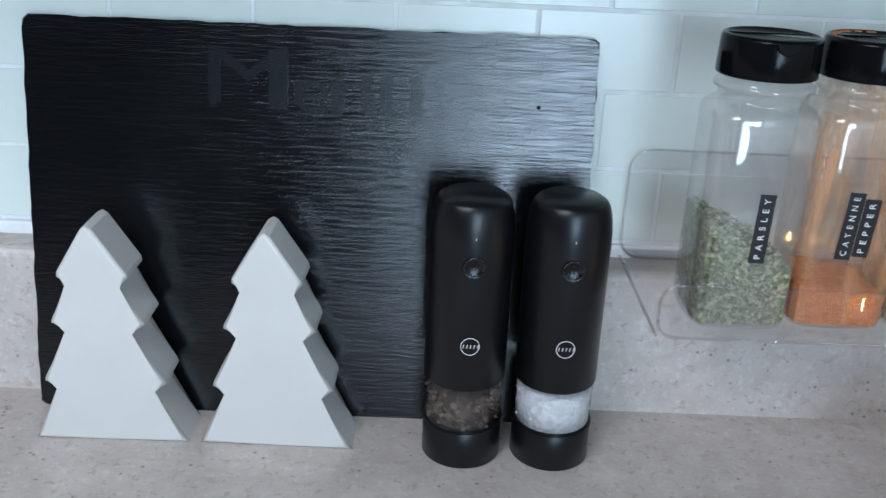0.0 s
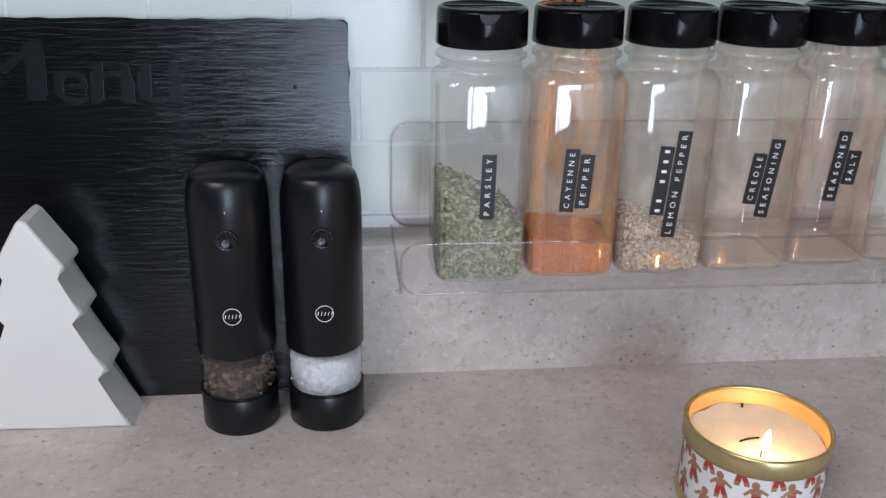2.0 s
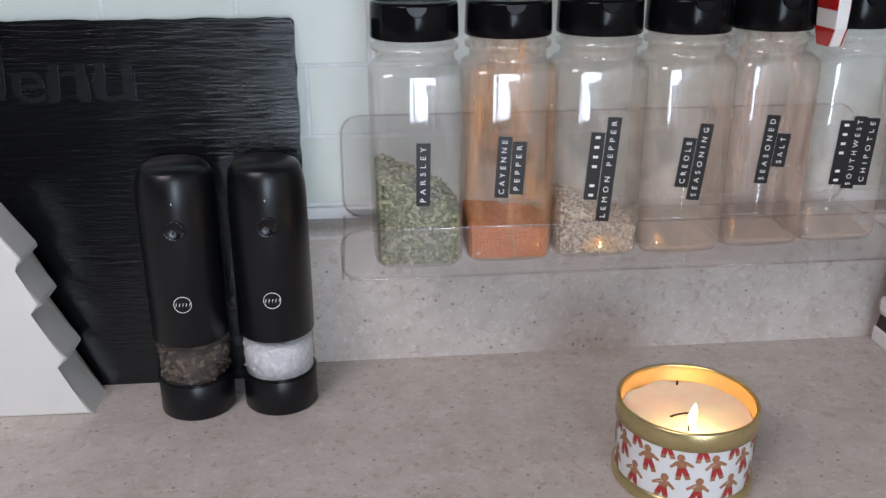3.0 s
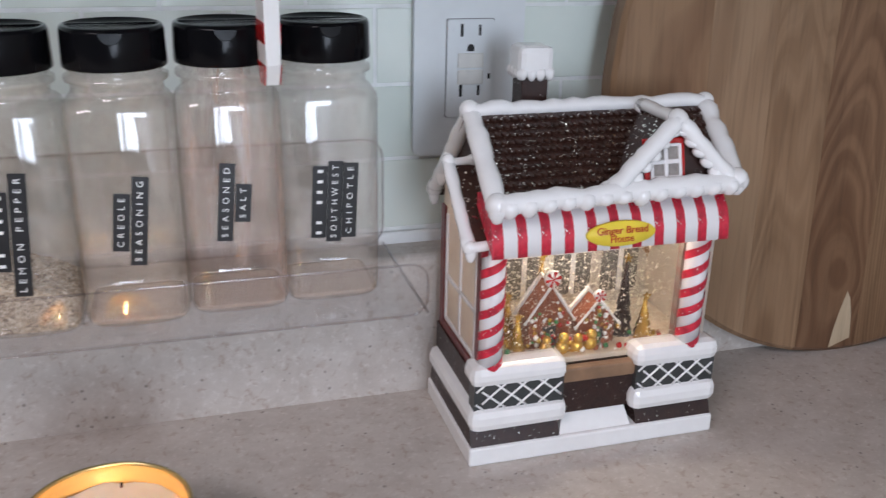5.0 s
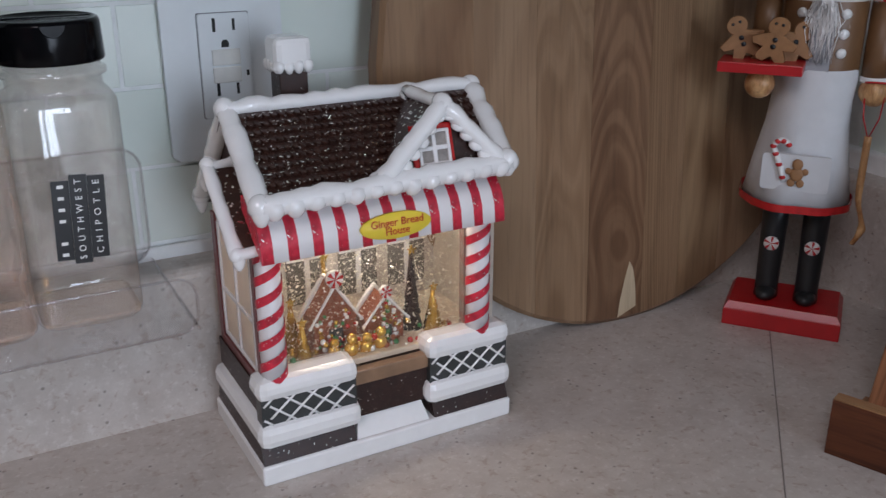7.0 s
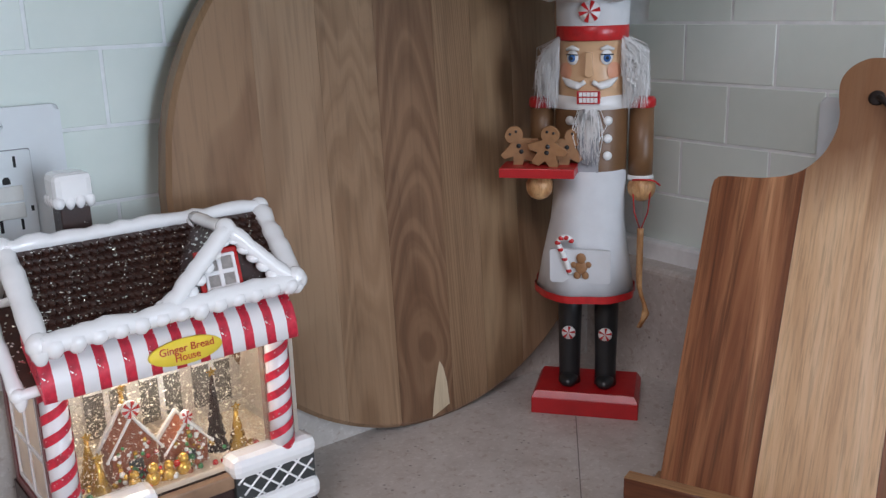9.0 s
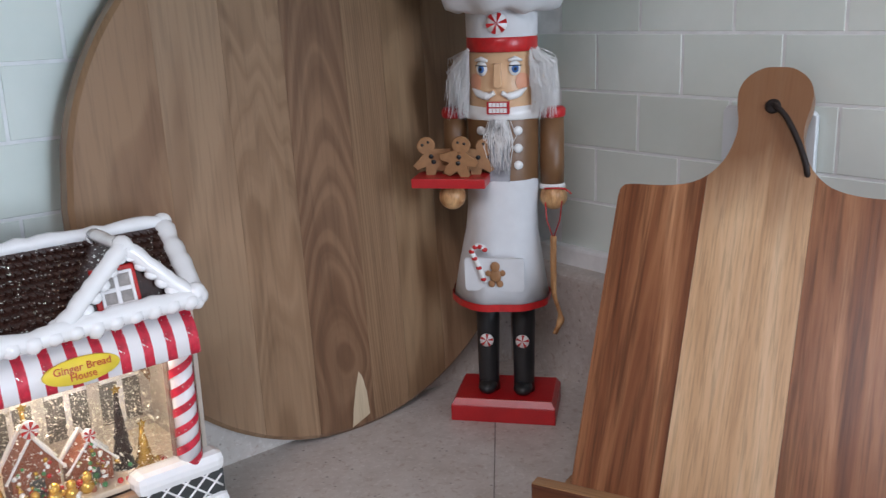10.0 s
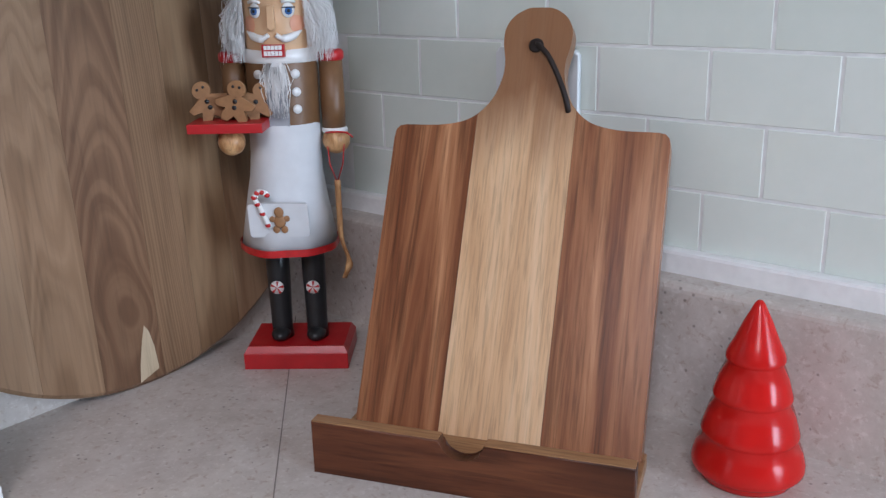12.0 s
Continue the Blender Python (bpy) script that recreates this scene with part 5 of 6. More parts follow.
# dormer
DX, DZ0, DZ1, DY = 0.1215, 0.1875, 0.2275, -0.0145
bm = bmesh.new()
prism(bm, [(DX - 0.042, DZ0), (DX + 0.035, DZ0), (DX, DZ1 - 0.004)], DY + 0.004, DY + 0.008)
dormer = part("dormer", bm, M_BROWN, house, "pointed dormer edged in icing")
bm = bmesh.new()
for s in (-1, 1):
    prism(bm, [(DX, DZ1), (DX, DZ1 - 0.005), (DX + s * 0.041, DZ0 - 0.002), (DX + s * 0.041, DZ0 + 0.003)], DY + 0.002, 0.040)
part("dormer_roof", bm, M_ROOF, dormer)
bm = bmesh.new()
for s, e in ((-1, 0.047), (1, 0.037)):
    icing(bm, (DX + s * e, DY - 0.001, DZ0 - 0.001), (DX, DY - 0.001, DZ1), 0.0064, 14, 0.10, 7.0 + s)
icing(bm, (DX, DY, DZ1), (DX, 0.046, 0.2270), 0.0052, 10, 0.2, 9.0)
icing(bm, (DX - 0.044, DY, DZ0 - 0.003), (DX + 0.037, DY, DZ0 - 0.003), 0.0056, 12, 0.2, 8.5)
for s in (-1, 1):
    for k in range(6):
        f = (k + 0.7) / 6.4
        drip(bm, (DX + s * (0.040 if s < 0 else 0.032) * (1 - f), DY - 0.0006, DZ0 + (DZ1 - DZ0) * f - 0.004), 0.0046, 0.0064 - 0.0006 * k, k + s)
part("dormer_icing", bm, M_SNOW, dormer)
bm = bmesh.new()
WX, WY = DX - 0.0082, DY + 0.0030
box(bm, WX - 0.0135, WX + 0.0135, WY - 0.0006, WY + 0.0022, 0.1892, 0.2156, 0.0006)
win = part("dormer_window", bm, M_RED, dormer, "red-framed white window")
for x, z in ((-0.0050, 0.1968), (0.0050, 0.1968), (-0.0050, 0.2070), (0.0050, 0.2070)):
    bm = bmesh.new()
    box(bm, WX + x - 0.0044, WX + x + 0.0044, WY - 0.0012, WY - 0.0004, z - 0.0044, z + 0.0044, 0.0003)
    part("pane", bm, plain("pale_pane", (0.30, 0.27, 0.25), 0.3, var=0.3, scale=200), win)
bm = bmesh.new()
for x0, x1, z0, z1 in ((-0.0013, 0.0013, 0.1922, 0.2124), (-0.0098, 0.0098, 0.2006, 0.2032), (-0.0104, -0.0084, 0.1918, 0.2128), (0.0084, 0.0104, 0.1918, 0.2128), (-0.0098, 0.0098, 0.1918, 0.1936), (-0.0098, 0.0098, 0.2110, 0.2128)):
    box(bm, WX + x0, WX + x1, WY - 0.0024 - 0.0002 * (z1 - z0 > 0.01), WY - 0.0010, z0, z1, 0.0004)
part("muntin", bm, M_SWHITE, win)
bm = bmesh.new()
lathe(bm, [(0.0030, 0.2145), (0.0032, 0.2165), (0.0022, 0.2195), (0, 0.2202)], 14, c=(WX + 0.001, WY))
part("finial", bm, M_MAROON, dormer)
# the dormer's face leans back with the roof
for ob in (dormer, *dormer.children_recursive):
    for v in ob.data.vertices:
        if v.co.y < 0.030:
            h = max(0.0, v.co.z - DZ0)
            v.co.y += 0.28 * h
            v.co.z -= 0.06 * h
        elif v.co.z > 0.2:
            v.co.z -= 0.0045
# chimney
bm = bmesh.new()
box(bm, 0.0462, 0.0640, 0.0590, 0.0755, 0.190, 0.2450, 0.0008)
chim = part("chimney", bm, M_BROWN, house, "square brown chimney with a snow cap")
bm = bmesh.new()
box(bm, 0.0434, 0.0668, 0.0564, 0.0782, 0.2405, 0.2600, 0.0042)
for k in range(4):
    drip(bm, (0.0460 + 0.0060 * k, 0.0580, 0.2425), 0.0032, 0.0056, k + 0.9)
    drip(bm, (0.0450, 0.0590 + 0.0055 * k, 0.2425), 0.0030, 0.0054, k + 5.9)
for v in bm.verts:
    v.co += Vector((0, 0, 0.0010 * noise.noise(v.co * 120)))
part("snow_cap", bm, M_SNOW, chim)
# lower wing of the front roof, at the gable end
bm = bmesh.new()
prism(bm, [(-0.0020, 0.1560), (0.0420, 0.1940), (0.0420, 0.1890), (-0.0020, 0.1510)], -0.0055, 0.0120, m=Matrix(((0, 1, 0, 0), (1, 0, 0, 0), (0, 0, 1, 0), (0, 0, 0, 1))))
wing = part("wing_roof", bm, M_ROOF, house, "small brown lower roof edged in icing")
bm = bmesh.new()
icing(bm, (-0.0060, -0.0030, 0.1545), (-0.0060, 0.0420, 0.1940), 0.0044, 12, 0.2, 11.0)
icing(bm, (-0.0060, -0.0030, 0.1545), (0.0100, -0.0030, 0.1560), 0.0044, 6, 0.2, 12.0)
icing(bm, (-0.0060, 0.0420, 0.1940), (0.0090, 0.0420, 0.1940), 0.0036, 6, 0.2, 14.0)
drip(bm, (-0.0050, -0.0030, 0.1520), 0.0038, 0.0085, 2.0)
part("icing", bm, M_SNOW, wing)

# ---- round wooden board ----
BR = 0.2240
board = thing("round_board", pose(1.0825, 0.6260, 0.0, -2.9), "large round acacia serving board leaning on the wall", "serving board")
plank_tones = [
    [(0.15, (0.140, 0.069, 0.033)), (0.45, (0.219, 0.118, 0.061)), (0.8, (0.305, 0.181, 0.098))],
    [(0.15, (0.177, 0.100, 0.053)), (0.45, (0.260, 0.156, 0.087)), (0.8, (0.333, 0.212, 0.124))],
    [(0.15, (0.157, 0.085, 0.043)), (0.45, (0.243, 0.144, 0.078)), (0.8, (0.325, 0.203, 0.117))],
    [(0.15, (0.090, 0.043, 0.022)), (0.45, (0.157, 0.082, 0.043)), (0.8, (0.247, 0.140, 0.077))],
    [(0.15, (0.136, 0.075, 0.037)), (0.45, (0.210, 0.123, 0.064)), (0.8, (0.288, 0.180, 0.098))],
]
P_MATS = [figured("figured_acacia", s, 3.4 + 0.6 * i, twist=6.0, streak=0.26, arch=(0.0, 0.0, -0.075, -0.016, 0.0)[i]) for i, s in enumerate(plank_tones)]
edges = [-BR, -0.152, -0.098, -0.046, 0.012, 0.052, 0.098, 0.152, BR]
tone = [0, 1, 2, 3, 2, 4, 1, 0]
for i in range(8):
    x0, x1 = edges[i] + 0.00012, edges[i + 1] - 0.00012
    n = 14
    xs = [x0 + (x1 - x0) * k / n for k in range(n + 1)]
    h = [math.sqrt(max(0, BR * BR - x * x)) for x in xs]
    pts = [(x, BR - d) for x, d in zip(xs, h)] + [(x, BR + d) for x, d in zip(xs[::-1], h[::-1])]
    clean = [pts[0]]
    for p in pts[1:]:
        if (Vector(p) - Vector(clean[-1])).length > 2e-4:
            clean.append(p)
    if (Vector(clean[0]) - Vector(clean[-1])).length < 2e-4:
        clean.pop()
    bm = bmesh.new()
    a = [bm.verts.new((x, 0.003, z)) for x, z in clean]
    b = [bm.verts.new((x, 0.016, z)) for x, z in clean]
    front = [bm.verts.new((0, 0, 0)) for _ in clean]
    for v, (x, z) in zip(front, clean):
        r = math.hypot(x, z - BR)
        k = min(1, (BR - 0.0035) / r)
        v.co = (x * k if r > BR - 0.004 else x, 0.0, BR + (z - BR) * k)
    bm.faces.new(front), bm.faces.new(b[::-1])
    N = len(clean)
    for k in range(N):
        j = (k + 1) % N
        bm.faces.new((front[j], front[k], a[k], a[j])), bm.faces.new((a[j], a[k], b[k], b[j]))
    part("plank", bm, P_MATS[tone[i]], board)
bm = bmesh.new()
sap = [(0.062, 0.0175), (0.094, 0.0245), (0.0915, 0.045), (0.086, 0.060), (0.080, 0.066), (0.073, 0.052), (0.066, 0.034)]
prism(bm, [(0.6 * x - 0.050, z - 0.0135) for x, z in sap], -0.0003, 0.001)
part("sapwood_streak", bm, wood("sapwood", [(0.3, (0.47, 0.36, 0.23)), (0.7, (0.62, 0.50, 0.35))], "Z", 40, 0.45, 0.2, False, False), board, "pale streak of sapwood")

# ---- cookbook stand ----
U, Wd = Vector((0.345, -0.939, 0)), Vector((0.939, 0.345, 0))
LEANS = math.degrees(math.atan(0.506))
O = U * 0.0977 + Wd * 1.189
# local x runs along the stand's width, local y into the wall, z up
stand = thing("cookbook_stand", Matrix.Translation(O) @ pose(0, 0, 0, 0, 0, math.degrees(math.atan2(U.y, U.x))), "striped acacia cookbook stand shaped like a paddle board", "cookbook stand")
tilt = pose(0, 0, 0, -LEANS)
DARKW = wood("dark_acacia", [(0.30, (0.066, 0.021, 0.010)), (0.45, (0.210, 0.074, 0.031)), (0.57, (0.350, 0.148, 0.066)), (0.72, (0.60, 0.310, 0.156))], "Z", 34, 0.28, 0.55, True, True, 0.04)
LIGHTW = wood("pale_acacia", [(0.3, (0.52, 0.300, 0.150)), (0.5, (0.66, 0.415, 0.228)), (0.7, (0.76, 0.535, 0.325))], "Z", 60, 0.30, 0.36, True, False, 0.045)
# the pale plank turns to brown towards the handle
nt = LIGHTW.node_tree
p = nt.nodes["Principled BSDF"]
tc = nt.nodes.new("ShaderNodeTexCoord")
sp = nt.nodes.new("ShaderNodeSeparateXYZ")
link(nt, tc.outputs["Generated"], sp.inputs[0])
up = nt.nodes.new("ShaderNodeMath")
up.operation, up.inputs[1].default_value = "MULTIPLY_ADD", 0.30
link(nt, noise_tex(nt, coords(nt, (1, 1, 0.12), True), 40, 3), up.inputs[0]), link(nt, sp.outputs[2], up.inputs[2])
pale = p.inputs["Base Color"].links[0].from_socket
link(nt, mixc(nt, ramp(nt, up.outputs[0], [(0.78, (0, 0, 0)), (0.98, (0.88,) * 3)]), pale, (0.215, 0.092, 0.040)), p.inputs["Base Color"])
HW, S0, S1, ST = 0.1060, 0.012, 0.2455, 0.345
def half_outline():
    """Right half of the paddle, from the foot to the top of the handle, as (x, s)."""
    pts = [(HW, S0), (HW, S1 - 0.010), (HW - 0.001, S1 - 0.004), (HW - 0.004, S1 - 0.001), (HW - 0.009, S1)]
    pts += [(p.x, p.y) for p in smooth_path([(HW - 0.010, S1, 0), (0.066, S1 + 0.001, 0), (0.045, S1 + 0.007, 0), (0.031, S1 + 0.021, 0), (0.0245, S1 + 0.038, 0), (0.0235, S1 + 0.052, 0), (0.0262, S1 + 0.067, 0), (0.0260, S1 + 0.079, 0), (0.0205, S1 + 0.089, 0), (0.010, ST - 0.0040, 0), (0.0, ST - 0.0032, 0)], 5)[1:]]
    return pts


full = half_outline()
def clip(pts, lo, hi):
    """Cuts a closed outline to lo <= x <= hi."""
    for sign, lim in ((1, lo), (-1, -hi)):
        out = []
        for i in range(len(pts)):
            (x0, z0), (x1, z1) = pts[i - 1], pts[i]
            a, b = sign * x0 - lim, sign * x1 - lim
            if a * b < 0:
                f = a / (a - b)
                out.append((x0 + (x1 - x0) * f, z0 + (z1 - z0) * f))
            if b >= 0:
                out.append((x1, z1))
        pts = out
    return pts


closed = full + [(-x, z) for x, z in full[-2::-1]]
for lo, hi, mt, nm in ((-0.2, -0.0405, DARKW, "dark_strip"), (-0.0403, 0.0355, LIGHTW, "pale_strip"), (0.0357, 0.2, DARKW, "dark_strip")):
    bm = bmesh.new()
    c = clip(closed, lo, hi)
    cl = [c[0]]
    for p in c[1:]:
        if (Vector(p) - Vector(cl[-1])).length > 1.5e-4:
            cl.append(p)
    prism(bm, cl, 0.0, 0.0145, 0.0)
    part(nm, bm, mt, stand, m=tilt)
M_CORD = plain("dark_leather_cord", (0.016, 0.009, 0.007), 0.6, bumpy=0.3)
bm = bmesh.new()
tube(bm, smooth_path([(0.0005, 0.004, 0.311), (0.0015, -0.0035, 0.3105), (0.010, -0.005, 0.302), (0.0185, -0.0048, 0.288), (0.0260, -0.0040, 0.272), (0.0292, -0.002, 0.262), (0.0292, 0.006, 0.258)]), 0.0022, 8)
lathe(bm, [(0.0052, -0.001), (0.0058, 0.0004), (0.0045, 0.0012), (0.0, 0.0014)], 18, m=pose(-0.0005, 0, 0.311, 90))
part("cord", bm, M_CORD, stand, "dark leather hanging cord", m=tilt)
LIGHTX = wood("pale_ledge_wood", [(0.3, (0.26, 0.125, 0.055)), (0.7, (0.40, 0.22, 0.105))], "X", 50, 0.35, 0.4, True, False)
LIPW = wood("ledge_wood", [(0.28, (0.032, 0.0095, 0.005)), (0.5, (0.105, 0.033, 0.014)), (0.72, (0.225, 0.082, 0.034))], "X", 26, 0.34, 0.5)
bm = bmesh.new()
notch = [(-0.004 + 0.0155 * math.cos(radians(a)), 0.0385 + 0.0130 * math.sin(radians(a))) for a in range(180, 361, 15)]
pts = [(-0.1125, 0.0), (0.1095, 0.0), (0.1095, 0.0395), (0.0115, 0.0395)] + notch[::-1][1:-1] + [(-0.0195, 0.0395), (-0.1125, 0.0395)]
prism(bm, pts, -0.0520, -0.0410, 0.0010, seg=2)
part("front_ledge", bm, LIPW, stand, "raised front ledge with a half-round notch")
bm = bmesh.new()
box(bm, -0.1115, 0.1085, -0.0408, 0.020, 0.0, 0.0115, 0.001)
part("foot_shelf", bm, LIGHTX, stand)
for x0, x1 in ((-0.1122, -0.0198), (0.0118, 0.1092)):
    bm = bmesh.new()
    box(bm, x0, x1, -0.0516, -0.0414, 0.0394, 0.0402, 0.0003)
    part("ledge_edge", bm, LIGHTX, stand, "pale top edge of the ledge")

# ---- red ceramic tree ----
rtree = thing("red_ceramic_tree", pose(1.2390, 0.1655, 0, 0, 0, 0), "glossy red ceramic cone tree with ridged tiers", "figurine")
bm = bmesh.new()
prof = [(0, 0.0), (0.0275, 0.0), (0.0305, 0.0012), (0.0318, 0.0050), (0.0322, 0.0066), (0.0352, 0.0074), (0.0369, 0.0092), (0.0374, 0.0120), (0.0368, 0.0160), (0.0345, 0.0235)]
for r0, z0, r1, z1 in ((0.0312, 0.0322, 0.0282, 0.0490), (0.0249, 0.0585, 0.0222, 0.0745), (0.0184, 0.0850, 0.0150, 0.0985)):
    prof += [(r0 - 0.0004, z0), (r0 + 0.0003, z0 + 0.0009), (r0 + 0.0009, z0 + 0.0018), (r0 + 0.0009, z0 + 0.0036), (r0 - 0.0003, z0 + 0.0075), (r1, z1)]
prof += [(0.0090, 0.1130), (0.0048, 0.1218), (0.0034, 0.1248), (0.0018, 0.1268), (0, 0.1275)]
lathe(bm, prof, 64)
part("cone", bm, plain("red_glaze", (0.56, 0.012, 0.010), 0.16, var=0.12, scale=30, spec=0.3), rtree)

# ---- nutcracker chef figure ----
N_MATS = [
    plain("red_lacquer", (0.46, 0.012, 0.016), 0.36, var=0.12, coat=0.05),
    plain("black_boot_paint", (0.020, 0.021, 0.023), 0.32, var=0.15),
    plain("white_cotton", (0.64, 0.65, 0.66), 0.9, var=0.06, scale=50, bumpy=0.25, bscale=1200),
    plain("brown_coat_paint", (0.170, 0.085, 0.036), 0.42, var=0.15),
    plain("wooden_face", (0.66, 0.42, 0.24), 0.38, var=0.08),
    plain("white_fluff", (0.80, 0.79, 0.77), 0.95, var=0.05),
    plain("blue_paint", (0.05, 0.16, 0.42), 0.35),
    plain("pink_blush", (0.70, 0.33, 0.20), 0.45),
    wood("turned_wood", [(0.36, (0.34, 0.15, 0.055)), (0.60, (0.66, 0.40, 0.19))], "Z", 110, 0.30, 0.3, False, False, 0.25),
    plain("cookie_brown", (0.31, 0.155, 0.065), 0.55, var=0.15, scale=200),
    plain("white_enamel", (0.78, 0.78, 0.76), 0.3, var=0.03),
    plain("red_ribbon", (0.50, 0.018, 0.020), 0.3, var=0.2, scale=150),
    plain("grey_fluff", (0.33, 0.34, 0.36), 0.95, var=0.15),
]
RED, BOOT, COTTON, COAT, FACE, FLUFF, BLUE, PINK, TURNED, COOKIE, ENAMEL, RIBBON, GREY = range(13)
rg = random.Random(21)
bm = bmesh.new()
# plinth with a chamfered top
box(bm, -0.046, 0.046, -0.0315, 0.0315, 0, 0.0150, 0.0008, RED)
vs0 = set(bm.verts)
box(bm, -0.0455, 0.0455, -0.031, 0.031, 0.0150, 0.0205, 0, RED)
for v in set(bm.verts) - vs0:
    if v.co.z > 0.02:
        v.co.x *= 0.93
        v.co.y *= 0.90
# boots
for s in (-1, 1):
    x = s * 0.0158
    lathe(bm, [(0, 0.0205), (0.0098, 0.0205), (0.0092, 0.030), (0.0098, 0.060), (0.0104, 0.085), (0.0104, 0.115), (0, 0.115)], 24, (x, -0.002), BOOT)
    ball(bm, (x, -0.0100, 0.0255), 0.0086, BOOT, 20, (1, 1.35, 0.72))
    disc(bm, (0, 0, 0), 0.0060, 0.0012, ENAMEL, 20, pose(x, -0.0118, 0.0700, 90))
    for k in range(5):
        a0 = k * 2 * math.pi / 5
        prism(bm, [(0, 0)] + [(0.0058 * math.cos(a0 + d), 0.0058 * math.sin(a0 + d)) for d in (0, 0.2, 0.4)], -0.0004, 0.0, mi=RIBBON, m=Matrix.Translation((x, -0.0131, 0.0700)))
# coat, collar
lathe(bm, [(0, 0.190), (0.0285, 0.190), (0.0295, 0.215), (0.0300, 0.266), (0.0285, 0.2695), (0, 0.2695)], 36, mi=COAT, squash=(1, 0.86))
lathe(bm, [(0.0298, 0.2650), (0.0312, 0.2658), (0.0302, 0.2760), (0.024, 0.2770)], 36, mi=ENAMEL, squash=(1, 0.87))
for s in (-1, 1):
    for z in (0.2565, 0.2420, 0.2280):
        disc(bm, (0, 0, 0), 0.0037, 0.0014, ENAMEL, 16, pose(s * 0.0150, -0.0222, z, 90, 0, s * 22))
# apron
prof = [(0.0292, 0.2150), (0.0305, 0.2060), (0.0300, 0.1900), (0.0315, 0.1700), (0.0375, 0.1400), (0.0445, 0.1080)]
seg = 72
rings = []
for r, z in prof:
    ring = []
    for i in range(seg):
        a = 2 * math.pi * i / seg
        k = 1 + (0.215 - z) * 1.9 * noise.noise(Vector((math.cos(a) * 1.7 + 3, math.sin(a) * 1.7, z * 6)))
        ring.append(bm.verts.new((r * k * math.cos(a) - (0.215 - z) * 0.055, 0.92 * r * k * math.sin(a), z)))
    rings.append(ring)
for ri, (A, B) in enumerate(zip(rings, rings[1:])):
    for i in range(seg):
        f = bm.faces.new((A[i], A[(i + 1) % seg], B[(i + 1) % seg], B[i]))
        f.material_index, f.smooth = COTTON, True
hem = [bm.verts.new((v.co.x * 1.035, v.co.y * 1.035, z)) for z in (0.1125, 0.1062) for v in rings[-1]]
for i in range(seg):
    j = (i + 1) % seg
    f = bm.faces.new((hem[i], hem[j], hem[seg + j], hem[seg + i]))
    f.material_index, f.smooth = RIBBON, True
hem2 = [bm.verts.new((v.co.x * 0.5, v.co.y * 0.5, 0.112)) for v in rings[-1]]
for i in range(seg):
    j = (i + 1) % seg
    f = bm.faces.new((rings[-1][i], rings[-1][j], hem2[j], hem2[i]))
    f.material_index = COTTON
# pocket with its patches
pk = pose(-0.004, -0.0372, 0.1380, 9)
prism(bm, rounded(0.050, 0.030, 0.002), -0.0012, 0.0015, 0.0004, COTTON, pk, 1)
tube(bm, [pk @ Vector(p) for p in smooth_path([(-0.008, -0.0022, -0.006), (-0.014, -0.0022, 0.012), (-0.018, -0.0022, 0.022), (-0.013, -0.0022, 0.027), (-0.007, -0.0022, 0.024)])], 0.0023, 8, ENAMEL)
for k, q in enumerate(smooth_path([(-0.009, -0.0036, -0.003), (-0.014, -0.0036, 0.012), (-0.018, -0.0036, 0.022), (-0.013, -0.0036, 0.027), (-0.007, -0.0036, 0.024)], 3)):
    if k % 2 == 0:
        ball(bm, pk @ q, 0.0019, RIBBON, 8, (1.3, 0.7, 1))
for (x, z, r) in ((0, 0.0060, 0.0030), (0, 0.0, 0.0038), (-0.0045, 0.0015, 0.0018), (0.0045, 0.0018, 0.0018), (-0.0025, -0.0055, 0.0022), (0.0025, -0.0055, 0.0022)):
    ball(bm, pk @ Vector((x * 1.35 + 0.001, -0.0024, z * 1.35)), r * 1.35, COOKIE, 12, (1, 0.3, 1.1))
# arms
for s in (-1, 1):
    x = s * 0.0410
    low = 0.207 if s > 0 else 0.226
    lathe(bm, [(0, low), (0.0098, low), (0.0102, low + 0.02), (0.0098, 0.2660), (0.0, 0.2660)], 24, (x, 0), COAT)
    lathe(bm, [(0.0100, 0.2650), (0.0112, 0.2665), (0.0112, 0.2712), (0.0095, 0.2735), (0, 0.2743)], 24, (x, 0), RED)
tube(bm, [(-0.0410, 0.0, 0.2340), (-0.0400, -0.0160, 0.2230), (-0.0390, -0.0300, 0.2180)], 0.0092, 16, COAT)
ball(bm, (-0.0385, -0.0340, 0.2040), 0.0112, TURNED, 20)
ball(bm, (0.0425, -0.0020, 0.1985), 0.0118, TURNED, 20)
lathe(bm, [(0.0102, 0.2050), (0.0112, 0.2060), (0.0106, 0.2090), (0.0098, 0.2095)], 24, (0.0412, 0), ENAMEL)
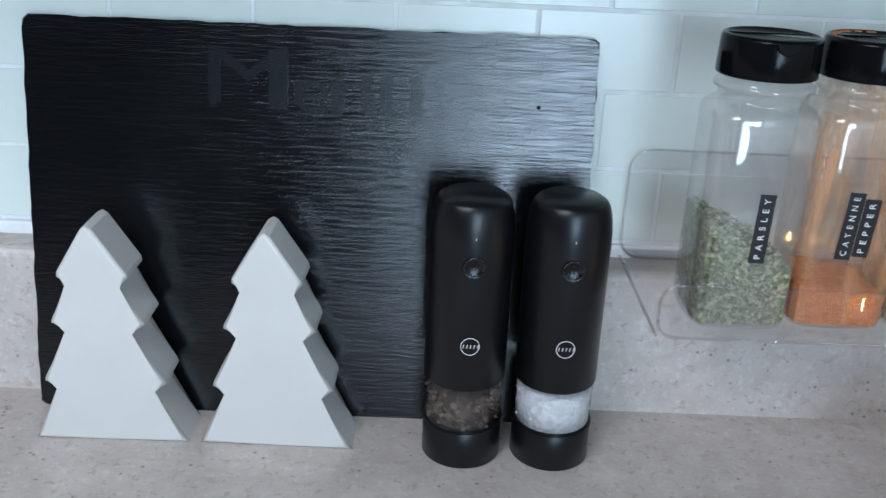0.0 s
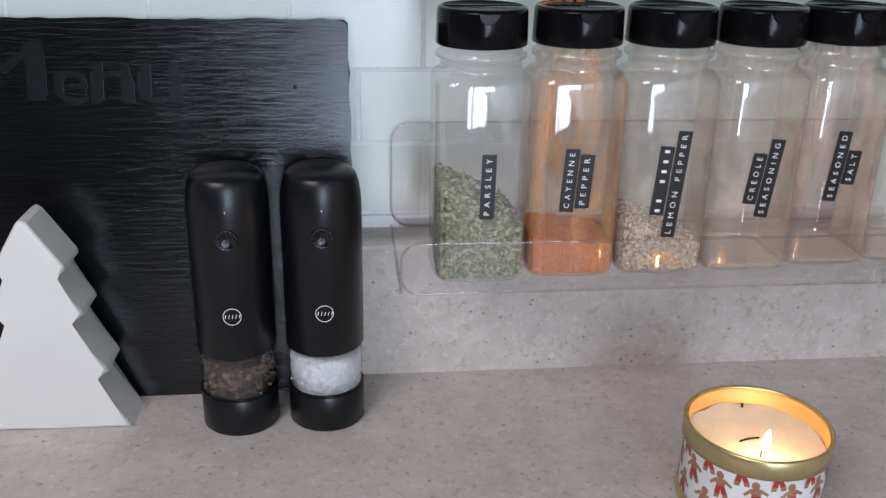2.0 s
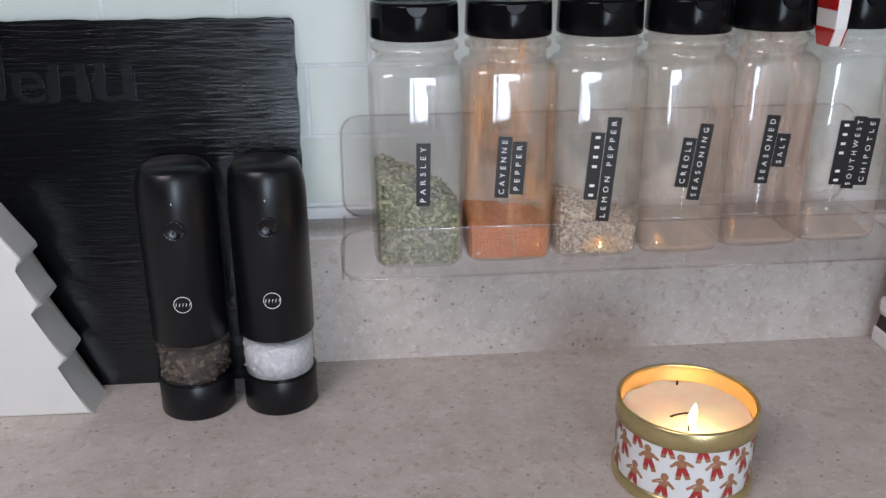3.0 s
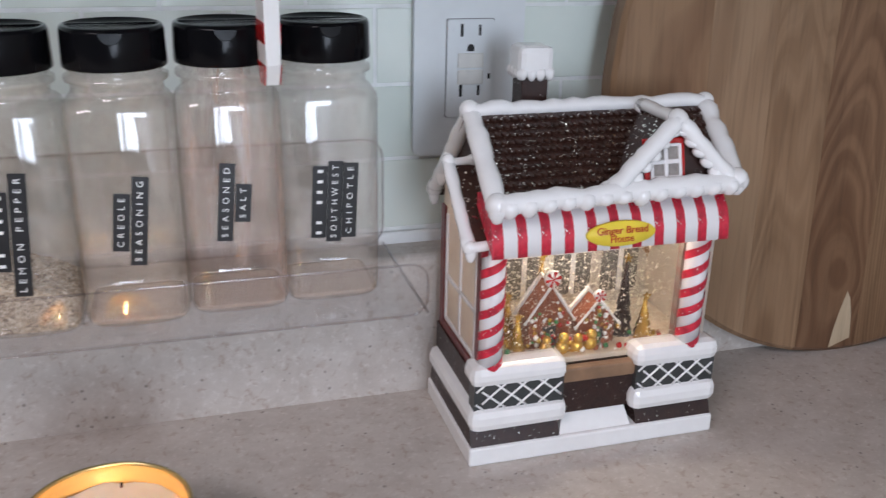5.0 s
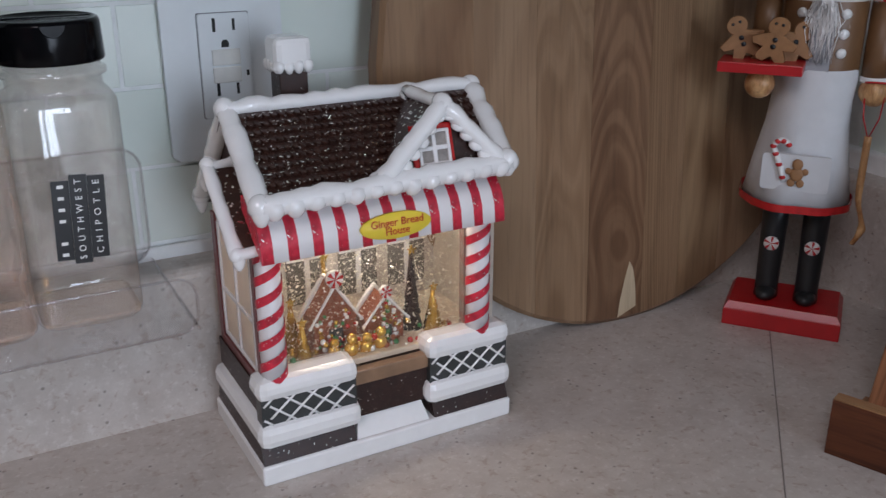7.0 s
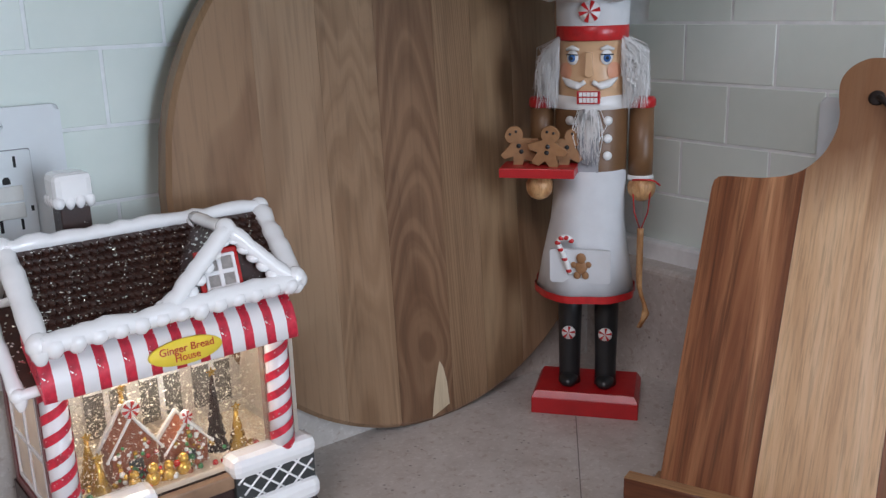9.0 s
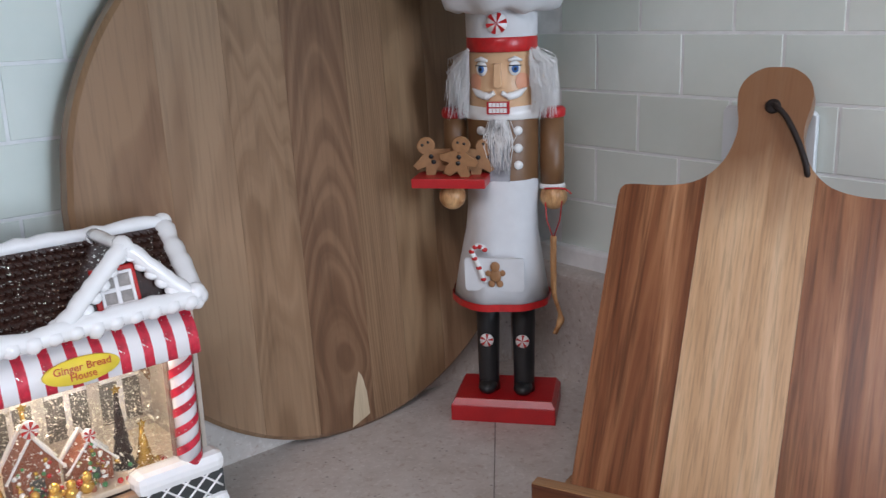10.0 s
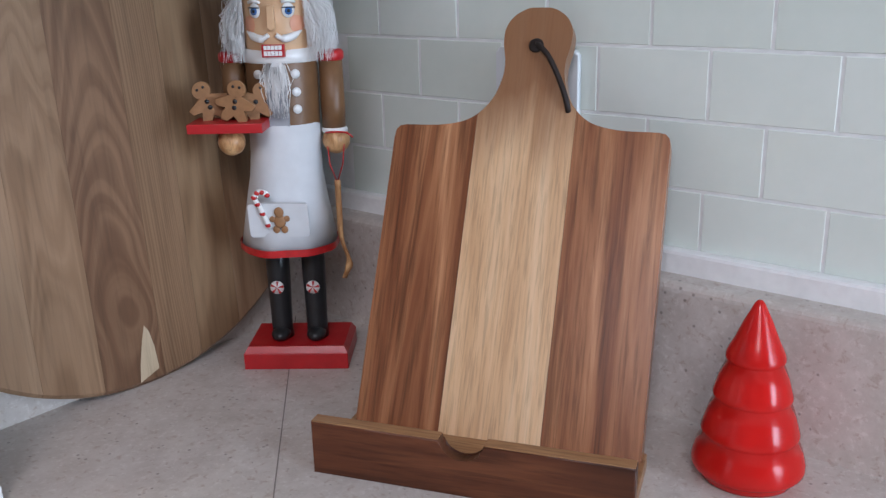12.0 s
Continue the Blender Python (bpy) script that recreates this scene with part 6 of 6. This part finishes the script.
# tray and cookies
box(bm, -0.0685, -0.0080, -0.0540, -0.0180, 0.2140, 0.2218, 0.0007, RED)
def cookie_man(c, s, turn, lean):
    m = pose(*c, 0, lean, turn)
    head = [(0.0064 * math.cos(radians(a)) * s, (0.0212 + 0.0060 * math.sin(radians(a))) * s) for a in range(0, 360, 24)]
    prism(bm, head, -0.0017, 0.0017, 0.0005, COOKIE, m, 1)
    body = [(-0.0085, 0.0), (-0.0040, -0.0010), (0.0, 0.0040), (0.0040, -0.0010), (0.0085, 0.0), (0.0092, 0.0025), (0.0055, 0.0085), (0.0125, 0.0085), (0.0140, 0.0125), (0.0045, 0.0168), (-0.0045, 0.0168), (-0.0140, 0.0125), (-0.0125, 0.0085), (-0.0055, 0.0085), (-0.0092, 0.0025)]
    prism(bm, [(x * s, z * s) for x, z in body], -0.0017, 0.0017, 0.0005, COOKIE, m, 1)
    for x, z in ((-0.0022, 0.0228), (0.0022, 0.0228), (0.0, 0.0132), (0.0, 0.0090)):
        disc(bm, (0, 0, 0), 0.0011 if z > 0.02 else 0.0019, 0.0005, BOOT, 10, m @ pose(x * s, -0.0017, z * s, 90))


cookie_man((-0.0490, -0.0330, 0.2228), 1.2, 8, -24)
cookie_man((-0.0330, -0.0420, 0.2225), 1.2, -5, 10)
cookie_man((-0.0255, -0.0320, 0.2228), 1.2, 10, 34)
# wooden spoon on a red cord
tube(bm, smooth_path([(0.0430, -0.0130, 0.1660), (0.0430, -0.0125, 0.1400), (0.0435, -0.0125, 0.1150), (0.0480, -0.0125, 0.0990), (0.0490, -0.0120, 0.0900), (0.0440, -0.0115, 0.0780)]), [0.0030] * 14 + [0.0033] * 4 + [0.0028] * 3, 10, TURNED, True, 0.45)
for s in (-1, 1):
    tube(bm, [(0.0430 + s * 0.0070, -0.0100, 0.1960), (0.0430 + s * 0.0055, -0.0140, 0.1800), (0.0430, -0.0135, 0.1640)], 0.0006, 5, RIBBON)
tube(bm, smooth_path([(0.0350, -0.010, 0.2060), (0.0430, -0.0135, 0.2070), (0.0520, -0.0110, 0.2060), (0.0580, -0.0120, 0.2020)]), 0.0008, 5, RIBBON)
# head
lathe(bm, [(0, 0.2690), (0.0262, 0.2690), (0.0280, 0.2730), (0.0284, 0.2900), (0.0280, 0.3220), (0, 0.3225)], 40, mi=FACE, squash=(1, 0.95))
for s in (-1, 1):
    e = pose(s * 0.0132, -0.0240, 0.3068, 90, 0, s * 29)
    lathe(bm, [(0, 0.0012), (0.0050, 0.0010), (0.0052, 0)], 20, mi=ENAMEL, m=e @ Matrix.Diagonal((1, 1.15, 1, 1)))
    disc(bm, (0, -0.0006, 0.0008), 0.0031, 0.0008, BLUE, 16, e)
    disc(bm, (0, -0.0006, 0.0014), 0.0014, 0.0006, BOOT, 12, e)
    tube(bm, [e @ Vector((-0.0055, 0.0022, 0.0014)), e @ Vector((0.0055, 0.0020, 0.0014))], 0.0005, 5, BOOT)
    tube(bm, [e @ Vector(p) for p in ((-0.0055, 0.0062, 0.0008), (0, 0.0078, 0.0012), (0.0060, 0.0060, 0.0008))], [0.0012, 0.0019, 0.0010], 8, ENAMEL)
    lathe(bm, [(0, 0.0005), (0.0062, 0.0002), (0.0074, -0.0004)], 20, mi=PINK, m=pose(s * 0.0195, -0.0194, 0.2960, 90, 0, s * 45))
    tube(bm, smooth_path([(s * 0.0030, -0.0285, 0.2878), (s * 0.0085, -0.0276, 0.2850), (s * 0.0150, -0.0242, 0.2862), (s * 0.0220, -0.0185, 0.2905)]), [0.0020] * 4 + [0.0032] * 5 + [0.0030, 0.0022, 0.0014, 0.0006], 10, ENAMEL)
prism(bm, [(-0.0028, 0.3110), (0.0028, 0.3110), (0.0034, 0.2930), (0.0, 0.2910), (-0.0034, 0.2930)][::-1], -0.0315, -0.0255, 0.0008, FACE, None, 2)
box(bm, -0.0092, 0.0092, -0.0298, -0.0240, 0.2705, 0.2805, 0.0004, RED)
for k in range(5):
    box(bm, -0.0074 + 0.0030 * k, -0.0048 + 0.0030 * k, -0.0305, -0.0294, 0.2716, 0.2754, 0.0003, ENAMEL)
    box(bm, -0.0074 + 0.0030 * k, -0.0048 + 0.0030 * k, -0.0305, -0.0294, 0.2764, 0.2798, 0.0003, ENAMEL)
# hat
lathe(bm, [(0.0282, 0.3195), (0.0292, 0.3205), (0.0294, 0.3300), (0.0286, 0.3310)], 40, mi=RIBBON)
lathe(bm, [(0.0280, 0.3300), (0.0292, 0.3320), (0.0296, 0.3530), (0.0280, 0.3560)], 40, mi=COTTON)
disc(bm, (0, 0, 0), 0.0085, 0.0008, ENAMEL, 24, pose(0, -0.0292, 0.3420, 90))
for k in range(6):
    a0 = k * math.pi / 3
    prism(bm, [(0, 0)] + [(0.0084 * math.cos(a0 + d), 0.0084 * math.sin(a0 + d)) for d in (0, 0.2, 0.42)], -0.0306, -0.0299, mi=RIBBON, m=Matrix.Translation((0, 0, 0.3420)))
seg = 64
rings = []
for r, z in ((0.0275, 0.3530), (0.0360, 0.3500), (0.0440, 0.3530), (0.0490, 0.3640), (0.0470, 0.3780), (0.0380, 0.3900), (0.0200, 0.3960), (0.0005, 0.3970)):
    ring = []
    for i in range(seg):
        a = 2 * math.pi * i / seg
        k = 1 + 0.16 * noise.noise(Vector((math.cos(a) * 2.6, math.sin(a) * 2.6, z * 30)))
        ring.append(bm.verts.new((r * k * math.cos(a), r * k * math.sin(a), z + 0.004 * noise.noise(Vector((math.cos(a) * 2, math.sin(a) * 2, 7))))))
    rings.append(ring)
for A, B in zip(rings, rings[1:]):
    for i in range(seg):
        f = bm.faces.new((A[i], A[(i + 1) % seg], B[(i + 1) % seg], B[i]))
        f.material_index, f.smooth = COTTON, True
# hair and beard in fine tapered locks over soft masses
for s in (-1, 1):
    ball(bm, (s * 0.0290, 0.004, 0.2960), 0.0095, FLUFF, 16, (0.7, 1.6, 2.3))
    ball(bm, (s * 0.0320, 0.003, 0.2830), 0.0082, FLUFF, 16, (0.8, 1.6, 1.5))
ball(bm, (0, -0.0255, 0.2530), 0.0066, FLUFF, 16, (1.0, 0.45, 2.0))
ball(bm, (0, -0.0270, 0.2330), 0.0065, GREY, 16, (1.0, 0.45, 1.9))
for s in (-1, 1):
    for i in range(800):
        a = rg.uniform(-0.9, 1.5)
        x0, y0 = s * 0.0278 * math.cos(a * 0.6), 0.026 * math.sin(a)
        z0 = rg.uniform(0.292, 0.3230)
        out = rg.uniform(0.001, 0.018)
        L = rg.uniform(0.022, 0.050)
        z1 = max(0.2660, z0 - L)
        tube(bm, [(x0, y0, z0), (x0 + s * out, y0 + rg.gauss(0, 0.003), (z0 + z1) / 2 + 0.004), (x0 + s * out * rg.uniform(0.5, 1.2), y0 + rg.gauss(0, 0.005), z1)], [0.0002, 0.0003, 0.0001], 4, FLUFF, False)
for i in range(420):
    x0 = rg.gauss(0, 0.0030)
    z1 = rg.uniform(0.218, 0.250)
    tube(bm, [(x0, -0.0260, rg.uniform(0.262, 0.268)), (x0 * 1.5 + rg.gauss(0, 0.001), -0.0310 + rg.gauss(0, 0.0015), (0.264 + z1) / 2), (x0 * 1.1 + rg.gauss(0, 0.002), -0.0285 + rg.gauss(0, 0.0015), z1)], [0.0003, 0.0004, 0.0001], 4, FLUFF if z1 > 0.221 else GREY, False)
prism(bm, [(-0.0085, 0.2140), (0.0085, 0.2140), (0.0085, 0.2620), (-0.0085, 0.2620)], -0.0262, -0.0200, 0.0005, GREY, None, 1)
solid("nutcracker_figure", bm, N_MATS, pose(1.1985, 0.5650, 0, 0, 0, -52.5), "painted wooden nutcracker chef holding a red tray of cookies", "figurine")

# ---- wall tiles ----
def tile_mesh(w, h, t, name):
    bm = bmesh.new()
    box(bm, -w / 2, w / 2, -t, 0, -h / 2, h / 2)
    bmesh.ops.bevel(bm, geom=[e for e in bm.edges if all(v.co.y < -t + 1e-5 for v in e.verts)], offset=0.0004, segments=1, affect="EDGES")
    return mesh_of(name, bm, M_TILE)


TW, TH, GAP = 0.0915, 0.0525, 0.0026
tile = tile_mesh(TW - GAP, TH - GAP, 0.0007, "tile")
for row in range(7):
    zc = 0.1185 + TH * (row + 0.5)
    for k in range(-6, 14):
        xc = (0.2900 if row % 2 else 0.3355) + TW * (k + 0.5)
        if xc + TW / 2 > XR:
            continue
        ob = new("tile", tile)
        ob.parent, ob.location = wall_back, (xc, YB, zc)
        ob.rotation_euler = (random.gauss(0, 0.0022), 0, random.gauss(0, 0.0022))
    for k in range(-7, 7):
        yc = (0.2005 if row % 2 else 0.2445) + TW * (k + 0.5)
        if yc + TW / 2 > YB - 0.004:
            continue
        ob = new("tile", tile)
        ob.parent, ob.location = wall_side, (XR, yc, zc)
        ob.rotation_euler = (random.gauss(0, 0.0022), 0, -math.pi / 2 + random.gauss(0, 0.0022))
